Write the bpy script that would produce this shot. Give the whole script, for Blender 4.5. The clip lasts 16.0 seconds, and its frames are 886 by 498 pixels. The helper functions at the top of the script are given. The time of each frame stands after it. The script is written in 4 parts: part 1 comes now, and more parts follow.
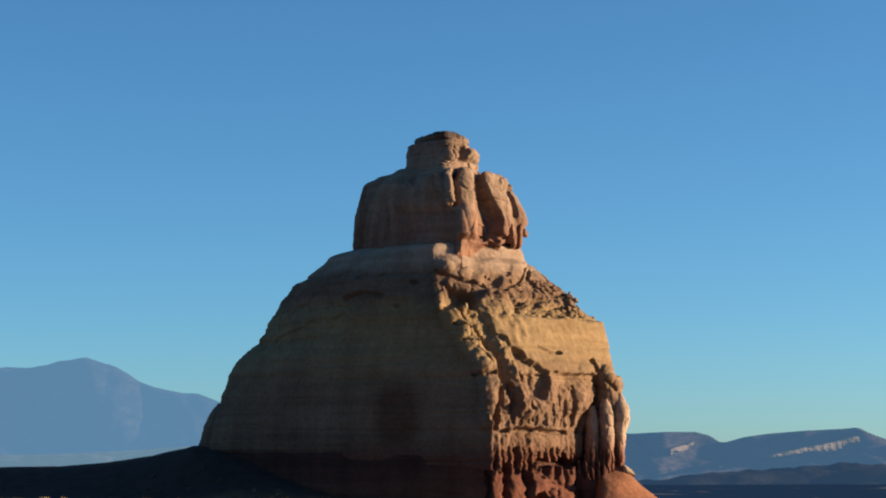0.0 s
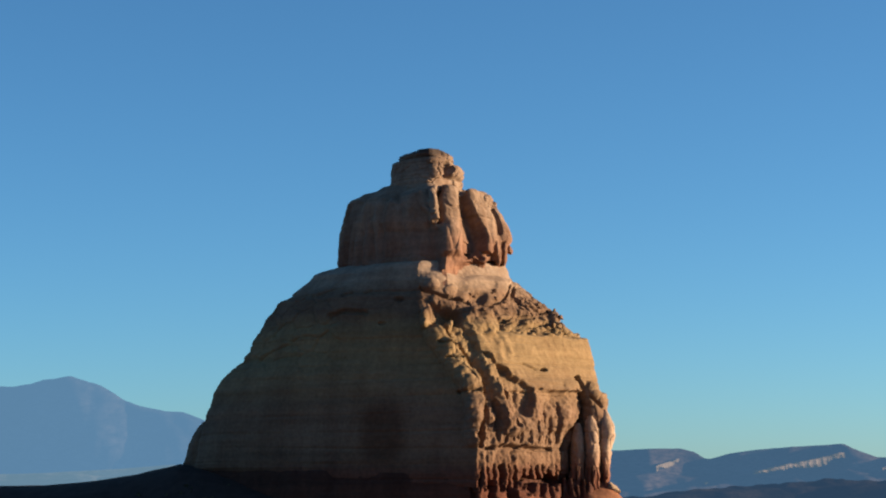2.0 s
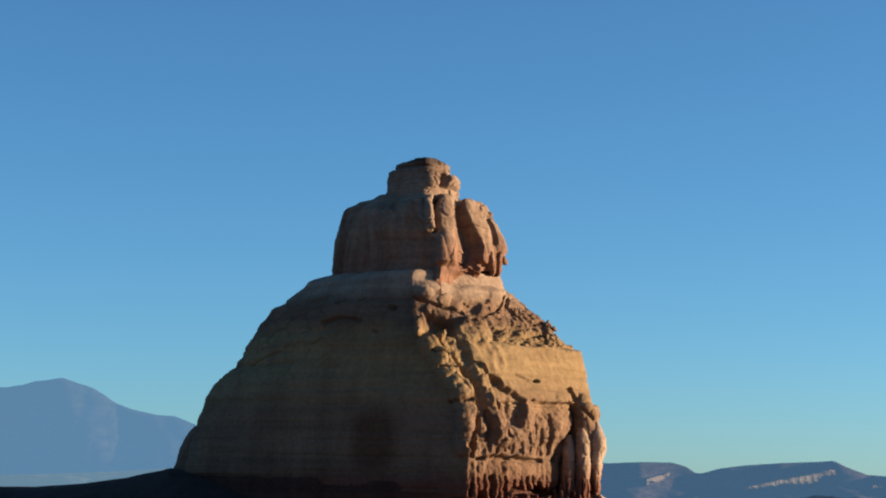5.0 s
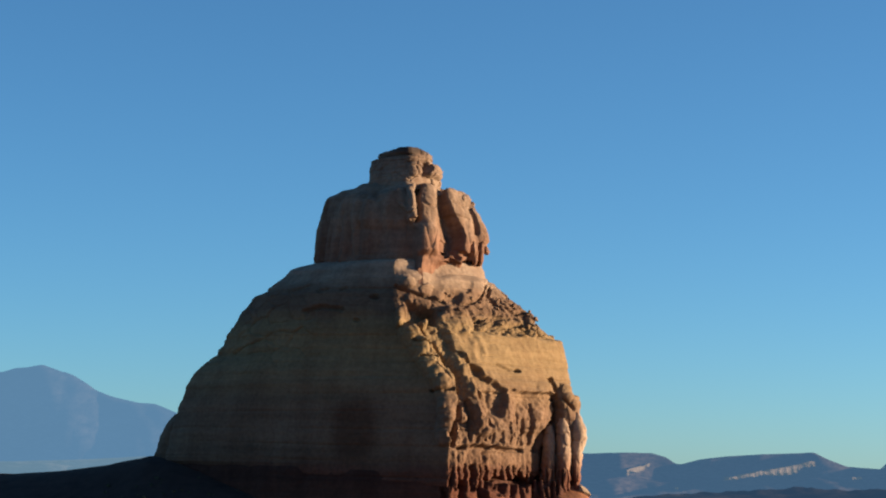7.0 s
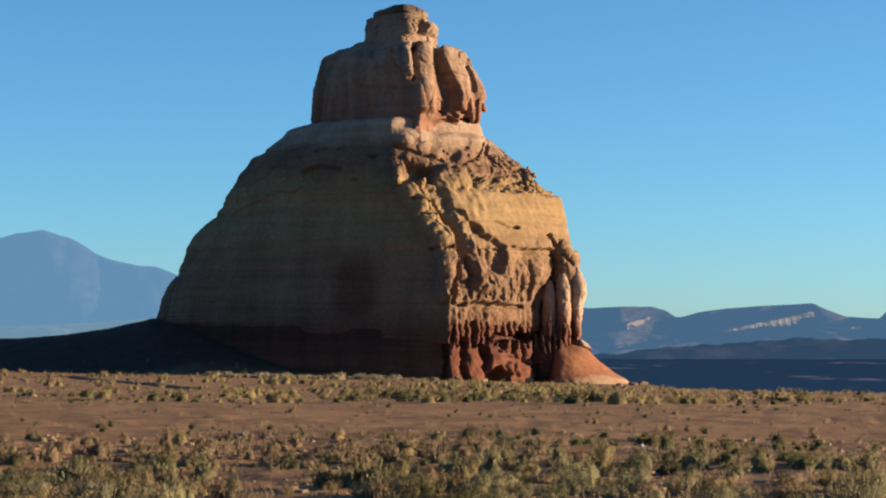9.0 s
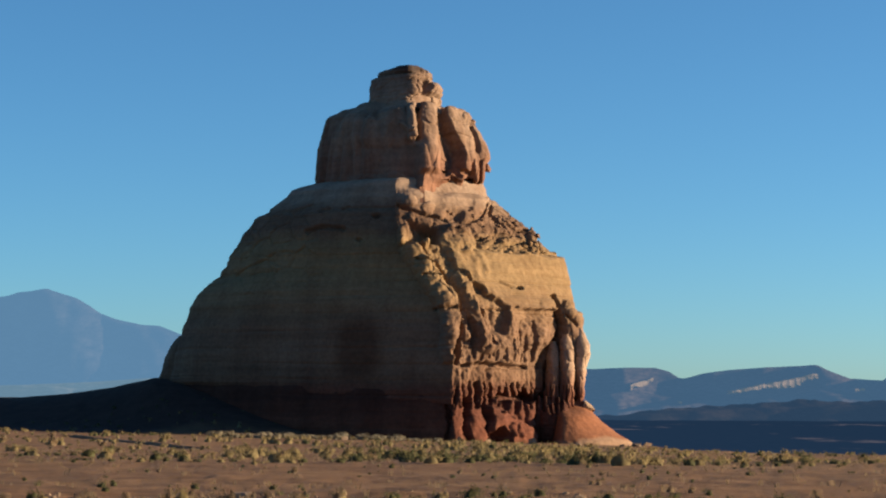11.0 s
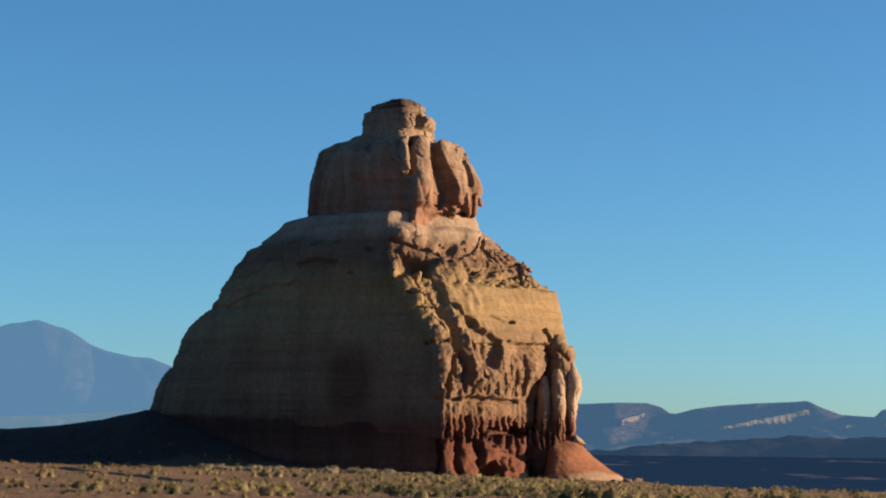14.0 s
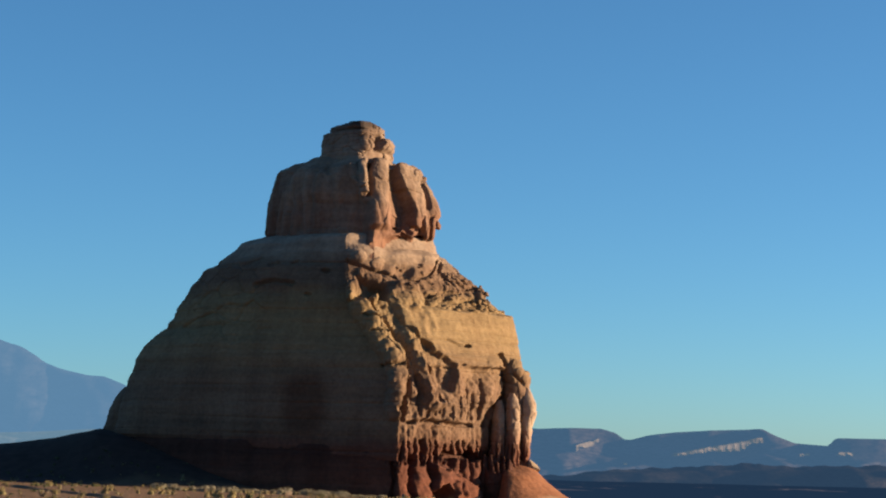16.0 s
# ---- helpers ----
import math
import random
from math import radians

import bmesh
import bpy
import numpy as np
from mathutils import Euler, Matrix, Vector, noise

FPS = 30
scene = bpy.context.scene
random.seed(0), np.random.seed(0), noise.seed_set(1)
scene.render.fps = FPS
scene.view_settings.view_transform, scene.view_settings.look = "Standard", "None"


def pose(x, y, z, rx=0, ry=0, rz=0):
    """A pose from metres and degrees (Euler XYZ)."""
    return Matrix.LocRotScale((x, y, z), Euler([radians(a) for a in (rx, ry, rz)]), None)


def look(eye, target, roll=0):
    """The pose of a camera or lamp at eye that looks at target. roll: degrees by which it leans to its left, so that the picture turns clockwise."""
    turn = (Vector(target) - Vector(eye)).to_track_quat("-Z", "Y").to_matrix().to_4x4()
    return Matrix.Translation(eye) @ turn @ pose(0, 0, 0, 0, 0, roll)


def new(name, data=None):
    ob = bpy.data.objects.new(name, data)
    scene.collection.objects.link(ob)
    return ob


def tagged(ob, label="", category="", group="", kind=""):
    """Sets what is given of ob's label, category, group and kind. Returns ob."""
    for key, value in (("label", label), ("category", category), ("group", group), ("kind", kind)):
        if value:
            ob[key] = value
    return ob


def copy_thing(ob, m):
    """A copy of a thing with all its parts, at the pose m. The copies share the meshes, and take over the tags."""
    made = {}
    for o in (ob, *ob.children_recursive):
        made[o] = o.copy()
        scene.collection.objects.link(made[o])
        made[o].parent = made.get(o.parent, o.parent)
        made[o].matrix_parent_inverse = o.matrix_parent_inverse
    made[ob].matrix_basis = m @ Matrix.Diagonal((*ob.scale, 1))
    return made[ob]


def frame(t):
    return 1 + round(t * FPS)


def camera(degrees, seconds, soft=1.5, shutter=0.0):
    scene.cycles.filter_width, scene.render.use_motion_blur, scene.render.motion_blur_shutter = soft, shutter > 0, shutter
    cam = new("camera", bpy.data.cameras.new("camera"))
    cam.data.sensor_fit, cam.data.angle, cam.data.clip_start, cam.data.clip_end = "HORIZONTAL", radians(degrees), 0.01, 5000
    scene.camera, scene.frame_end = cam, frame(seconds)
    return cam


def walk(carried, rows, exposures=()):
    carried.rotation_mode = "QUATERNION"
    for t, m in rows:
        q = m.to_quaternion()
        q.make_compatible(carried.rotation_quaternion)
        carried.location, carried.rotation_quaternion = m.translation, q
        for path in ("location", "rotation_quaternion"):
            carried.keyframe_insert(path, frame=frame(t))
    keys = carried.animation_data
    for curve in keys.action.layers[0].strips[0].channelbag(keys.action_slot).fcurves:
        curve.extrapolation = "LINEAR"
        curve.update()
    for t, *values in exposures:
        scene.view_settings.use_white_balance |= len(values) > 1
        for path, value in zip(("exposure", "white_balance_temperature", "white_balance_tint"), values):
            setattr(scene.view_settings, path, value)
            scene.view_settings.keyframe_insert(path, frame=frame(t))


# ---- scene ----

# ================= camera: stands by the road and turns in the hand =================
cam = camera(24.0, 16.0, soft=2.1)
EYE = (0.0, 0.0, 2.2)
ROWS = [  # seconds, yaw, pitch, roll
    (0.0, 1.169, 6.158, 0.207), (0.5, 1.495, 7.101, 0.121), (1.0, 0.661, 7.146, 0.029), (1.5, 1.093, 7.104, 0.579),
    (2.0, 0.771, 6.633, 0.425), (2.5, 0.837, 6.296, 0.254), (3.0, 0.796, 6.851, 0.077), (3.5, 1.241, 6.815, -0.336),
    (4.0, 1.018, 6.492, -0.461), (4.2, 0.550, 6.708, -0.646), (6.3, 0.454, 6.945, -0.777), (6.5, 0.229, 6.664, -0.769),
    (7.0, -0.040, 6.608, -1.023), (7.5, -0.178, 4.791, -0.408), (8.0, -0.436, 1.744, -0.263), (8.5, -0.028, 1.646, -0.308),
    (9.0, 0.000, 2.701, 0.000), (9.2, 0.002, 3.507, -0.371), (11.3, 0.071, 4.505, -0.182), (11.5, -0.269, 4.636, -0.349),
    (12.0, -0.782, 4.759, -0.454), (12.5, -0.644, 4.991, -0.648), (13.0, -0.365, 4.817, -0.547), (13.5, -0.031, 4.693, -0.392),
    (14.0, -0.164, 5.287, -0.561), (14.5, -0.476, 5.303, -0.595), (15.0, -0.514, 5.236, -0.466), (15.5, -0.429, 5.491, -0.733),
    (16.0, -1.418, 5.941, -1.332),
]
walk(cam, [(t, pose(*EYE, 90 + p, r, y)) for t, y, p, r in ROWS],
     [(0.0, 1.51, 7000, -5), (7.5, 1.51, 7000, -5), (8.0, 1.36, 7000, -5), (8.4, 1.76, 7000, -5), (9.2, 1.72, 7000, -5), (11.3, 1.51, 7000, -5), (16.0, 1.51, 7000, -5)])

# ================= light: low evening sun from the right, clear sky =================
SUN_AZ, SUN_EL = 84.0, 9.5          # degrees clockwise from straight ahead, and above the horizon
world = bpy.data.worlds.new("sky")
scene.world = world
world.use_nodes = True
wn, wl = world.node_tree.nodes, world.node_tree.links
sky = wn.new("ShaderNodeTexSky")
sky.sky_type, sky.sun_disc = 'NISHITA', False
sky.sun_elevation, sky.sun_rotation = radians(SUN_EL), radians(SUN_AZ)
sky.air_density, sky.dust_density, sky.ozone_density, sky.altitude = 0.88, 1.5, 4.9, 1800
wn["Background"].inputs["Strength"].default_value = 0.069
wl.new(sky.outputs["Color"], wn["Background"].inputs["Color"])
sun = new("sun", bpy.data.lights.new("sun", 'SUN'))
sun.data.energy, sun.data.angle, sun.data.color = 5.0, radians(0.5), (1.0, 0.715, 0.530)
az, el = radians(SUN_AZ), radians(SUN_EL)
SUN_DIR = Vector((math.sin(az) * math.cos(el), math.cos(az) * math.cos(el), math.sin(el)))
sun.matrix_world = look(SUN_DIR * 900, (0, 0, 0))


# ================= noise and mesh helpers =================
RNG = np.random.RandomState(7)
PERM = RNG.permutation(256)
PERM = np.concatenate([PERM, PERM, PERM])
GRAD = RNG.normal(size=(256, 3))
GRAD /= np.linalg.norm(GRAD, axis=1)[:, None]


def noise3(x, y, z):
    """Smooth gradient noise, about -0.7 to 0.7."""
    x, y, z = np.broadcast_arrays(np.asarray(x, float), np.asarray(y, float), np.asarray(z, float))
    xi, yi, zi = np.floor(x).astype(int), np.floor(y).astype(int), np.floor(z).astype(int)
    fx, fy, fz = x - xi, y - yi, z - zi
    u, v, w = [f * f * f * (f * (f * 6 - 15) + 10) for f in (fx, fy, fz)]
    total = 0
    for i in (0, 1):
        for j in (0, 1):
            for k in (0, 1):
                g = GRAD[PERM[PERM[PERM[(xi + i) & 255] + ((yi + j) & 255)] + ((zi + k) & 255)]]
                d = g[..., 0] * (fx - i) + g[..., 1] * (fy - j) + g[..., 2] * (fz - k)
                total = total + d * (u if i else 1 - u) * (v if j else 1 - v) * (w if k else 1 - w)
    return total


def fbm(x, y, z, octaves=4, gain=0.5):
    total, amp, f = 0, 1.0, 1.0
    for o in range(octaves):
        total = total + amp * noise3(x * f + 17.3 * o, y * f + 5.1 * o, z * f + 9.7 * o)
        amp, f = amp * gain, f * 2.03
    return total


def ridged(x, y, z, octaves=3):
    total, amp, f = 0, 1.0, 1.0
    for o in range(octaves):
        total = total + amp * (1 - 2.2 * np.abs(noise3(x * f + 31.7 * o, y * f, z * f + 3.3 * o)))
        amp, f = amp * 0.5, f * 2.1
    return total


def blocks(x, y, z):
    """Cellular noise: distance to the crack between broken blocks (0 at a crack), and a random level for each block."""
    x, y, z = [np.asarray(v, float) for v in (x, y, z)]
    xi, yi, zi = np.floor(x).astype(int), np.floor(y).astype(int), np.floor(z).astype(int)
    f1, f2, lev = np.full(x.shape, 9.0), np.full(x.shape, 9.0), np.zeros(x.shape)
    for i in (-1, 0, 1):
        for j in (-1, 0, 1):
            for k in (-1, 0, 1):
                key = PERM[PERM[PERM[(xi + i) & 255] + ((yi + j) & 255)] + ((zi + k) & 255)]
                g = GRAD[key] * 0.45 + 0.5
                d = (xi + i + g[..., 0] - x) ** 2 + (yi + j + g[..., 1] - y) ** 2 + (zi + k + g[..., 2] - z) ** 2
                near = d < f1
                f2 = np.where(near, f1, np.minimum(f2, d))
                lev = np.where(near, GRAD[key][..., 0], lev)
                f1 = np.where(near, d, f1)
    return np.sqrt(f2) - np.sqrt(f1), lev


def step(a, b, x):
    t = np.clip((x - a) / (b - a), 0, 1)
    return t * t * (3 - 2 * t)


def groove(u, v, points, width):
    """1 along a line through the points, falling to 0 at about twice the width."""
    best = np.full(np.shape(u), 1e9)
    for (x0, y0), (x1, y1) in zip(points, points[1:]):
        dx, dy = x1 - x0, y1 - y0
        t = np.clip(((u - x0) * dx + (v - y0) * dy) / (dx * dx + dy * dy), 0, 1)
        best = np.minimum(best, (u - x0 - t * dx) ** 2 + (v - y0 - t * dy) ** 2)
    return np.exp(-best / width ** 2)


def blob(u, v, x, y, rx, ry):
    q = ((u - x) / rx) ** 2 + ((v - y) / ry) ** 2
    return np.exp(-q * q)


def set_mesh(name, verts, quads, smooth=True):
    me = bpy.data.meshes.new(name)
    me.from_pydata(verts.tolist() if hasattr(verts, "tolist") else verts, [], quads.tolist() if hasattr(quads, "tolist") else quads)
    me.polygons.foreach_set("use_smooth", [smooth] * len(me.polygons))
    me.update()
    return me


def grid_quads(rows, cols, wrap=False):
    i, j = np.meshgrid(np.arange(rows - 1), np.arange(cols if wrap else cols - 1), indexing="ij")
    k = (j + 1) % cols
    return np.stack([i * cols + j, (i + 1) * cols + j, (i + 1) * cols + k, i * cols + k], -1).reshape(-1, 4)


def part(name, me, material, parent=None, label="", kind=""):
    ob = new(name, me)
    if material:
        me.materials.append(material)
    ob.parent = parent
    return tagged(ob, label, kind=kind)


# ================= materials =================
def material(name, rough=0.9):
    m = bpy.data.materials.new(name)
    m.use_nodes = True
    n, l = m.node_tree.nodes, m.node_tree.links
    b = n["Principled BSDF"]
    b.inputs["Roughness"].default_value = rough
    b.inputs["Specular IOR Level"].default_value = 0.2
    return m, n, l, b


def rgb_ramp(n, stops):
    r = n.new("ShaderNodeValToRGB")
    e = r.color_ramp.elements
    while len(e) < len(stops):
        e.new(0.5)
    for el_, (p, c) in zip(e, stops):
        el_.position, el_.color = p, (*c, 1)
    return r


def math_node(n, l, op, a, b=None, clamp=False):
    m = n.new("ShaderNodeMath")
    m.operation, m.use_clamp = op, clamp
    for i, v in enumerate((a, b)):
        if v is None:
            continue
        if isinstance(v, (int, float)):
            m.inputs[i].default_value = v
        else:
            l.new(v, m.inputs[i])
    return m.outputs[0]


def mix_rgb(n, l, fac, a, b, blend='MIX'):
    m = n.new("ShaderNodeMix")
    m.data_type, m.blend_type = 'RGBA', blend
    for sock, v in ((m.inputs[0], fac), (m.inputs[6], a), (m.inputs[7], b)):
        if isinstance(v, (int, float)):
            sock.default_value = v
        elif isinstance(v, tuple):
            sock.default_value = (*v, 1)
        else:
            l.new(v, sock)
    return m.outputs[2]


def tex_noise(n, l, scale, vector=None, detail=6, rough=0.6, dist=0.0):
    t = n.new("ShaderNodeTexNoise")
    t.inputs["Scale"].default_value, t.inputs["Detail"].default_value = scale, detail
    t.inputs["Roughness"].default_value, t.inputs["Distortion"].default_value = rough, dist
    if vector is not None:
        l.new(vector, t.inputs["Vector"])
    return t.outputs["Fac"]


def bump(n, l, b, height, strength, distance):
    u = n.new("ShaderNodeBump")
    u.inputs["Strength"].default_value, u.inputs["Distance"].default_value = strength, distance
    l.new(height, u.inputs["Height"])
    l.new(u.outputs["Normal"], b.inputs["Normal"])


def place_scaled(n, l, sx, sy, sz):
    g = n.new("ShaderNodeNewGeometry")
    m = n.new("ShaderNodeMapping")
    m.inputs["Scale"].default_value = (sx, sy, sz)
    l.new(g.outputs["Position"], m.inputs["Vector"])
    return m.outputs["Vector"], g


def sandstone(name, stops, low, high, streak=0.5, strata=0.35, stain=None):
    """Layered sandstone: colour by height, thin beds, vertical stains and grain."""
    m, n, l, b = material(name, 0.95)
    vec, geo = place_scaled(n, l, 1, 1, 1)
    sep = n.new("ShaderNodeSeparateXYZ")
    l.new(geo.outputs["Position"], sep.inputs[0])
    warp = tex_noise(n, l, 0.12, vec, 3)
    z = math_node(n, l, 'ADD', sep.outputs["Z"], math_node(n, l, 'MULTIPLY', math_node(n, l, 'SUBTRACT', warp, 0.5), 3.5))
    t = math_node(n, l, 'DIVIDE', math_node(n, l, 'SUBTRACT', z, low), high - low, True)
    ramp = rgb_ramp(n, [((h - low) / (high - low), c) for h, c in stops])
    l.new(t, ramp.inputs[0])
    col = ramp.outputs[0]
    beds, _ = place_scaled(n, l, 0.03, 0.03, 0.6)
    bed = tex_noise(n, l, 1.0, beds, 5, 0.65, 0.3)
    bedr = rgb_ramp(n, [(0.34, (1 - strata,) * 3), (0.62, (1 + 0.25 * strata,) * 3)])
    l.new(bed, bedr.inputs[0])
    col = mix_rgb(n, l, 1.0, col, bedr.outputs[0], 'MULTIPLY')
    falls, _ = place_scaled(n, l, 0.30, 0.30, 0.035)
    fall = tex_noise(n, l, 1.0, falls, 5, 0.6, 0.2)
    fr = rgb_ramp(n, [(0.42, (1, 1, 1)), (0.68, (1 - 0.62 * streak, 1 - 0.75 * streak, 1 - 0.8 * streak))])
    l.new(fall, fr.inputs[0])
    col = mix_rgb(n, l, 1.0, col, fr.outputs[0], 'MULTIPLY')
    if stain:       # a tall patch of dark desert varnish with ragged edges
        sx, sz, rx_, rz_ = stain
        ex = math_node(n, l, 'ABSOLUTE', math_node(n, l, 'DIVIDE', math_node(n, l, 'SUBTRACT', sep.outputs["X"], sx), rx_))
        ez = math_node(n, l, 'ABSOLUTE', math_node(n, l, 'DIVIDE', math_node(n, l, 'SUBTRACT', sep.outputs["Z"], sz), rz_))
        out = math_node(n, l, 'POWER', math_node(n, l, 'ADD', math_node(n, l, 'POWER', ex, 3.0), math_node(n, l, 'POWER', ez, 3.0)), 0.333)
        out = math_node(n, l, 'ADD', out, math_node(n, l, 'MULTIPLY', fall, 1.0))
        rs = rgb_ramp(n, [(0.60, (0.66, 0.57, 0.53)), (0.82, (1, 1, 1))])
        l.new(math_node(n, l, 'MULTIPLY', out, 0.5), rs.inputs[0])
        col = mix_rgb(n, l, 1.0, col, rs.outputs[0], 'MULTIPLY')
    grain = tex_noise(n, l, 1.6, vec, 8, 0.7)
    gr = rgb_ramp(n, [(0.3, (0.72, 0.70, 0.68)), (0.7, (1.16, 1.16, 1.15))])
    l.new(grain, gr.inputs[0])
    col = mix_rgb(n, l, 1.0, col, gr.outputs[0], 'MULTIPLY')
    l.new(col, b.inputs["Base Color"])
    h = math_node(n, l, 'ADD', math_node(n, l, 'MULTIPLY', bed, 0.6), grain)
    bump(n, l, b, h, 0.4, 0.14)
    return m


TAN, GOLD, CREAM, RUST = (0.168, 0.104, 0.068), (0.219, 0.149, 0.079), (0.290, 0.212, 0.161), (0.117, 0.049, 0.032)
ROCK_Z = -2.9
M_DOME = sandstone("sandstone_dome", [(1.5, (0.117, 0.045, 0.029)), (4.6, RUST), (6.2, (0.142, 0.081, 0.051)), (8.5, TAN), (14, TAN), (22, GOLD), (27, GOLD), (29.5, (0.142, 0.087, 0.056)), (32.5, TAN), (34.5, (0.240, 0.170, 0.122)), (36.5, (0.272, 0.199, 0.150)), (40, CREAM)], 0, 42, 0.35, 0.2, (-13.2, 11.0, 3.6, 5.2))
# stronger streaks: stains, and painted shade for the tower's flutes
M_TOWER = sandstone("sandstone_tower", [(37.5, (0.215, 0.114, 0.076)), (40.2, (0.224, 0.126, 0.086)), (42.5, (0.226, 0.144, 0.101)), (45, (0.236, 0.162, 0.116)), (49, (0.236, 0.165, 0.120)), (53.2, (0.215, 0.149, 0.109)), (54.9, (0.170, 0.118, 0.088)), (55.6, (0.066, 0.049, 0.042))], 36, 57, 0.62, 0.22)
PALE = (0.345, 0.250, 0.184)
M_PIN = sandstone("pale_sandstone", [(0.5, (0.158, 0.064, 0.042)), (4.6, (0.173, 0.078, 0.052)), (6.6, (0.265, 0.165, 0.118)), (8.6, PALE), (20, (0.300, 0.200, 0.138))], 0, 24, 0.4, 0.2)
M_BLOCK = sandstone("pale_block", [(-6, (0.23, 0.165, 0.115)), (8, (0.26, 0.19, 0.135))], -8, 10, 0.3, 0.15)
# red mudstone; upper stops darkened further to paint in the shade there
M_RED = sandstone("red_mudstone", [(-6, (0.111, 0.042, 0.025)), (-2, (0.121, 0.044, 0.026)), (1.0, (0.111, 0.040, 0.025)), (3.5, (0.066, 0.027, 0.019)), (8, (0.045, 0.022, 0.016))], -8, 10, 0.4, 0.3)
M_APRON = sandstone("red_clay_slope", [(-6, (0.245, 0.160, 0.100)), (-2.9, (0.300, 0.195, 0.130)), (-2.3, (0.220, 0.092, 0.048)), (3, (0.205, 0.084, 0.043))], -8, 5, 0.2, 0.15)


def soil():
    m, n, l, b = material("desert_soil", 1.0)
    vec, geo = place_scaled(n, l, 1, 1, 1)
    big = tex_noise(n, l, 0.05, vec, 4)
    mid = tex_noise(n, l, 0.5, vec, 6, 0.65)
    fine = tex_noise(n, l, 6.0, vec, 6, 0.7)
    r1 = rgb_ramp(n, [(0.3, (0.152, 0.081, 0.042)), (0.5, (0.190, 0.105, 0.053)), (0.7, (0.218, 0.128, 0.066))])
    l.new(big, r1.inputs[0])
    r2 = rgb_ramp(n, [(0.35, (0.65, 0.62, 0.6)), (0.65, (1.2, 1.18, 1.12))])
    l.new(mid, r2.inputs[0])
    r3 = rgb_ramp(n, [(0.3, (0.7, 0.7, 0.7)), (0.7, (1.2, 1.2, 1.2))])
    l.new(fine, r3.inputs[0])
    col = mix_rgb(n, l, 1.0, mix_rgb(n, l, 1.0, r1.outputs[0], r2.outputs[0], 'MULTIPLY'), r3.outputs[0], 'MULTIPLY')
    # the soil of the rise beside the butte is painted darker to deepen its shade
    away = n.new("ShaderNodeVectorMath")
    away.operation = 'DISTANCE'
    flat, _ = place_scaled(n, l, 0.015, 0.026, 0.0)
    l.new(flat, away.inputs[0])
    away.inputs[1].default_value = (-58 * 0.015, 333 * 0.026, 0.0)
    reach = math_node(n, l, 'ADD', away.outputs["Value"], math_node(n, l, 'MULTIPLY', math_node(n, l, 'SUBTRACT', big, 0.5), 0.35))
    rise_shade = math_node(n, l, 'SUBTRACT', 1.0, math_node(n, l, 'MULTIPLY', math_node(n, l, 'SUBTRACT', reach, 0.70), 4.0), True)
    col = mix_rgb(n, l, rise_shade, col, mix_rgb(n, l, 1.0, (0.041, 0.023, 0.019), r2.outputs[0], 'MULTIPLY'))
    l.new(col, b.inputs["Base Color"])
    bump(n, l, b, math_node(n, l, 'ADD', mid, fine), 0.6, 0.12)
    return m


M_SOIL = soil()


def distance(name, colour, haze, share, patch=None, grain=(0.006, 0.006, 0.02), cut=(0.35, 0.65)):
    """Far country as a backdrop: miles of air are painted in as a blue glow over a little of its own shading."""
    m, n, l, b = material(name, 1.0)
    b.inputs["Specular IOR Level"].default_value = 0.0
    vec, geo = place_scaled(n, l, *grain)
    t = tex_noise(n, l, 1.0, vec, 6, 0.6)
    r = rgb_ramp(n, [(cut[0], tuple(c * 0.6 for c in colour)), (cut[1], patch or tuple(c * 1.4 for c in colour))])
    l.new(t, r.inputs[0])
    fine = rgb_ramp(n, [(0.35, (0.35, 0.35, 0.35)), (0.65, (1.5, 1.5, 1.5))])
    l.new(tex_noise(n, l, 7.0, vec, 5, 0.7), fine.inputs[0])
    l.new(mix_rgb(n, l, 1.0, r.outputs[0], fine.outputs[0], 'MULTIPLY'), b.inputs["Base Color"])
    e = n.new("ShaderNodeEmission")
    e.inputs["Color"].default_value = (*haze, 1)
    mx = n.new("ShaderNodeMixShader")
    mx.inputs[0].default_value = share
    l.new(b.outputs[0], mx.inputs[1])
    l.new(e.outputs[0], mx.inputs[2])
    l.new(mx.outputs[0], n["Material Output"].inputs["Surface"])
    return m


# second colour: painted air haze, emitted in the given share
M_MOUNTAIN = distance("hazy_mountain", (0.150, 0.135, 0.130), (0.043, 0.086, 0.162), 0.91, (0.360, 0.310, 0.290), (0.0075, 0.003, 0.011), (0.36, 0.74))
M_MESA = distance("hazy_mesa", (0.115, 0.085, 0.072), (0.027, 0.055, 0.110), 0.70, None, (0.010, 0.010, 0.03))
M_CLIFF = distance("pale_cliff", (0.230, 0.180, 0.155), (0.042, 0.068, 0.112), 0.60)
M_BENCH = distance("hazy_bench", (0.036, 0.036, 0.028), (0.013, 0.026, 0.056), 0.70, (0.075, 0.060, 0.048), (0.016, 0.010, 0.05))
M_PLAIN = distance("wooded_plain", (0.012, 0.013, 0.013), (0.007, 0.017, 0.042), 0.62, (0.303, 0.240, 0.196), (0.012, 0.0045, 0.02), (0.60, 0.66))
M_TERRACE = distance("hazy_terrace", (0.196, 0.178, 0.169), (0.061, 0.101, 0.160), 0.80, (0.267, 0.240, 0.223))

# ================= the ground =================
SLOPE = 0.00812


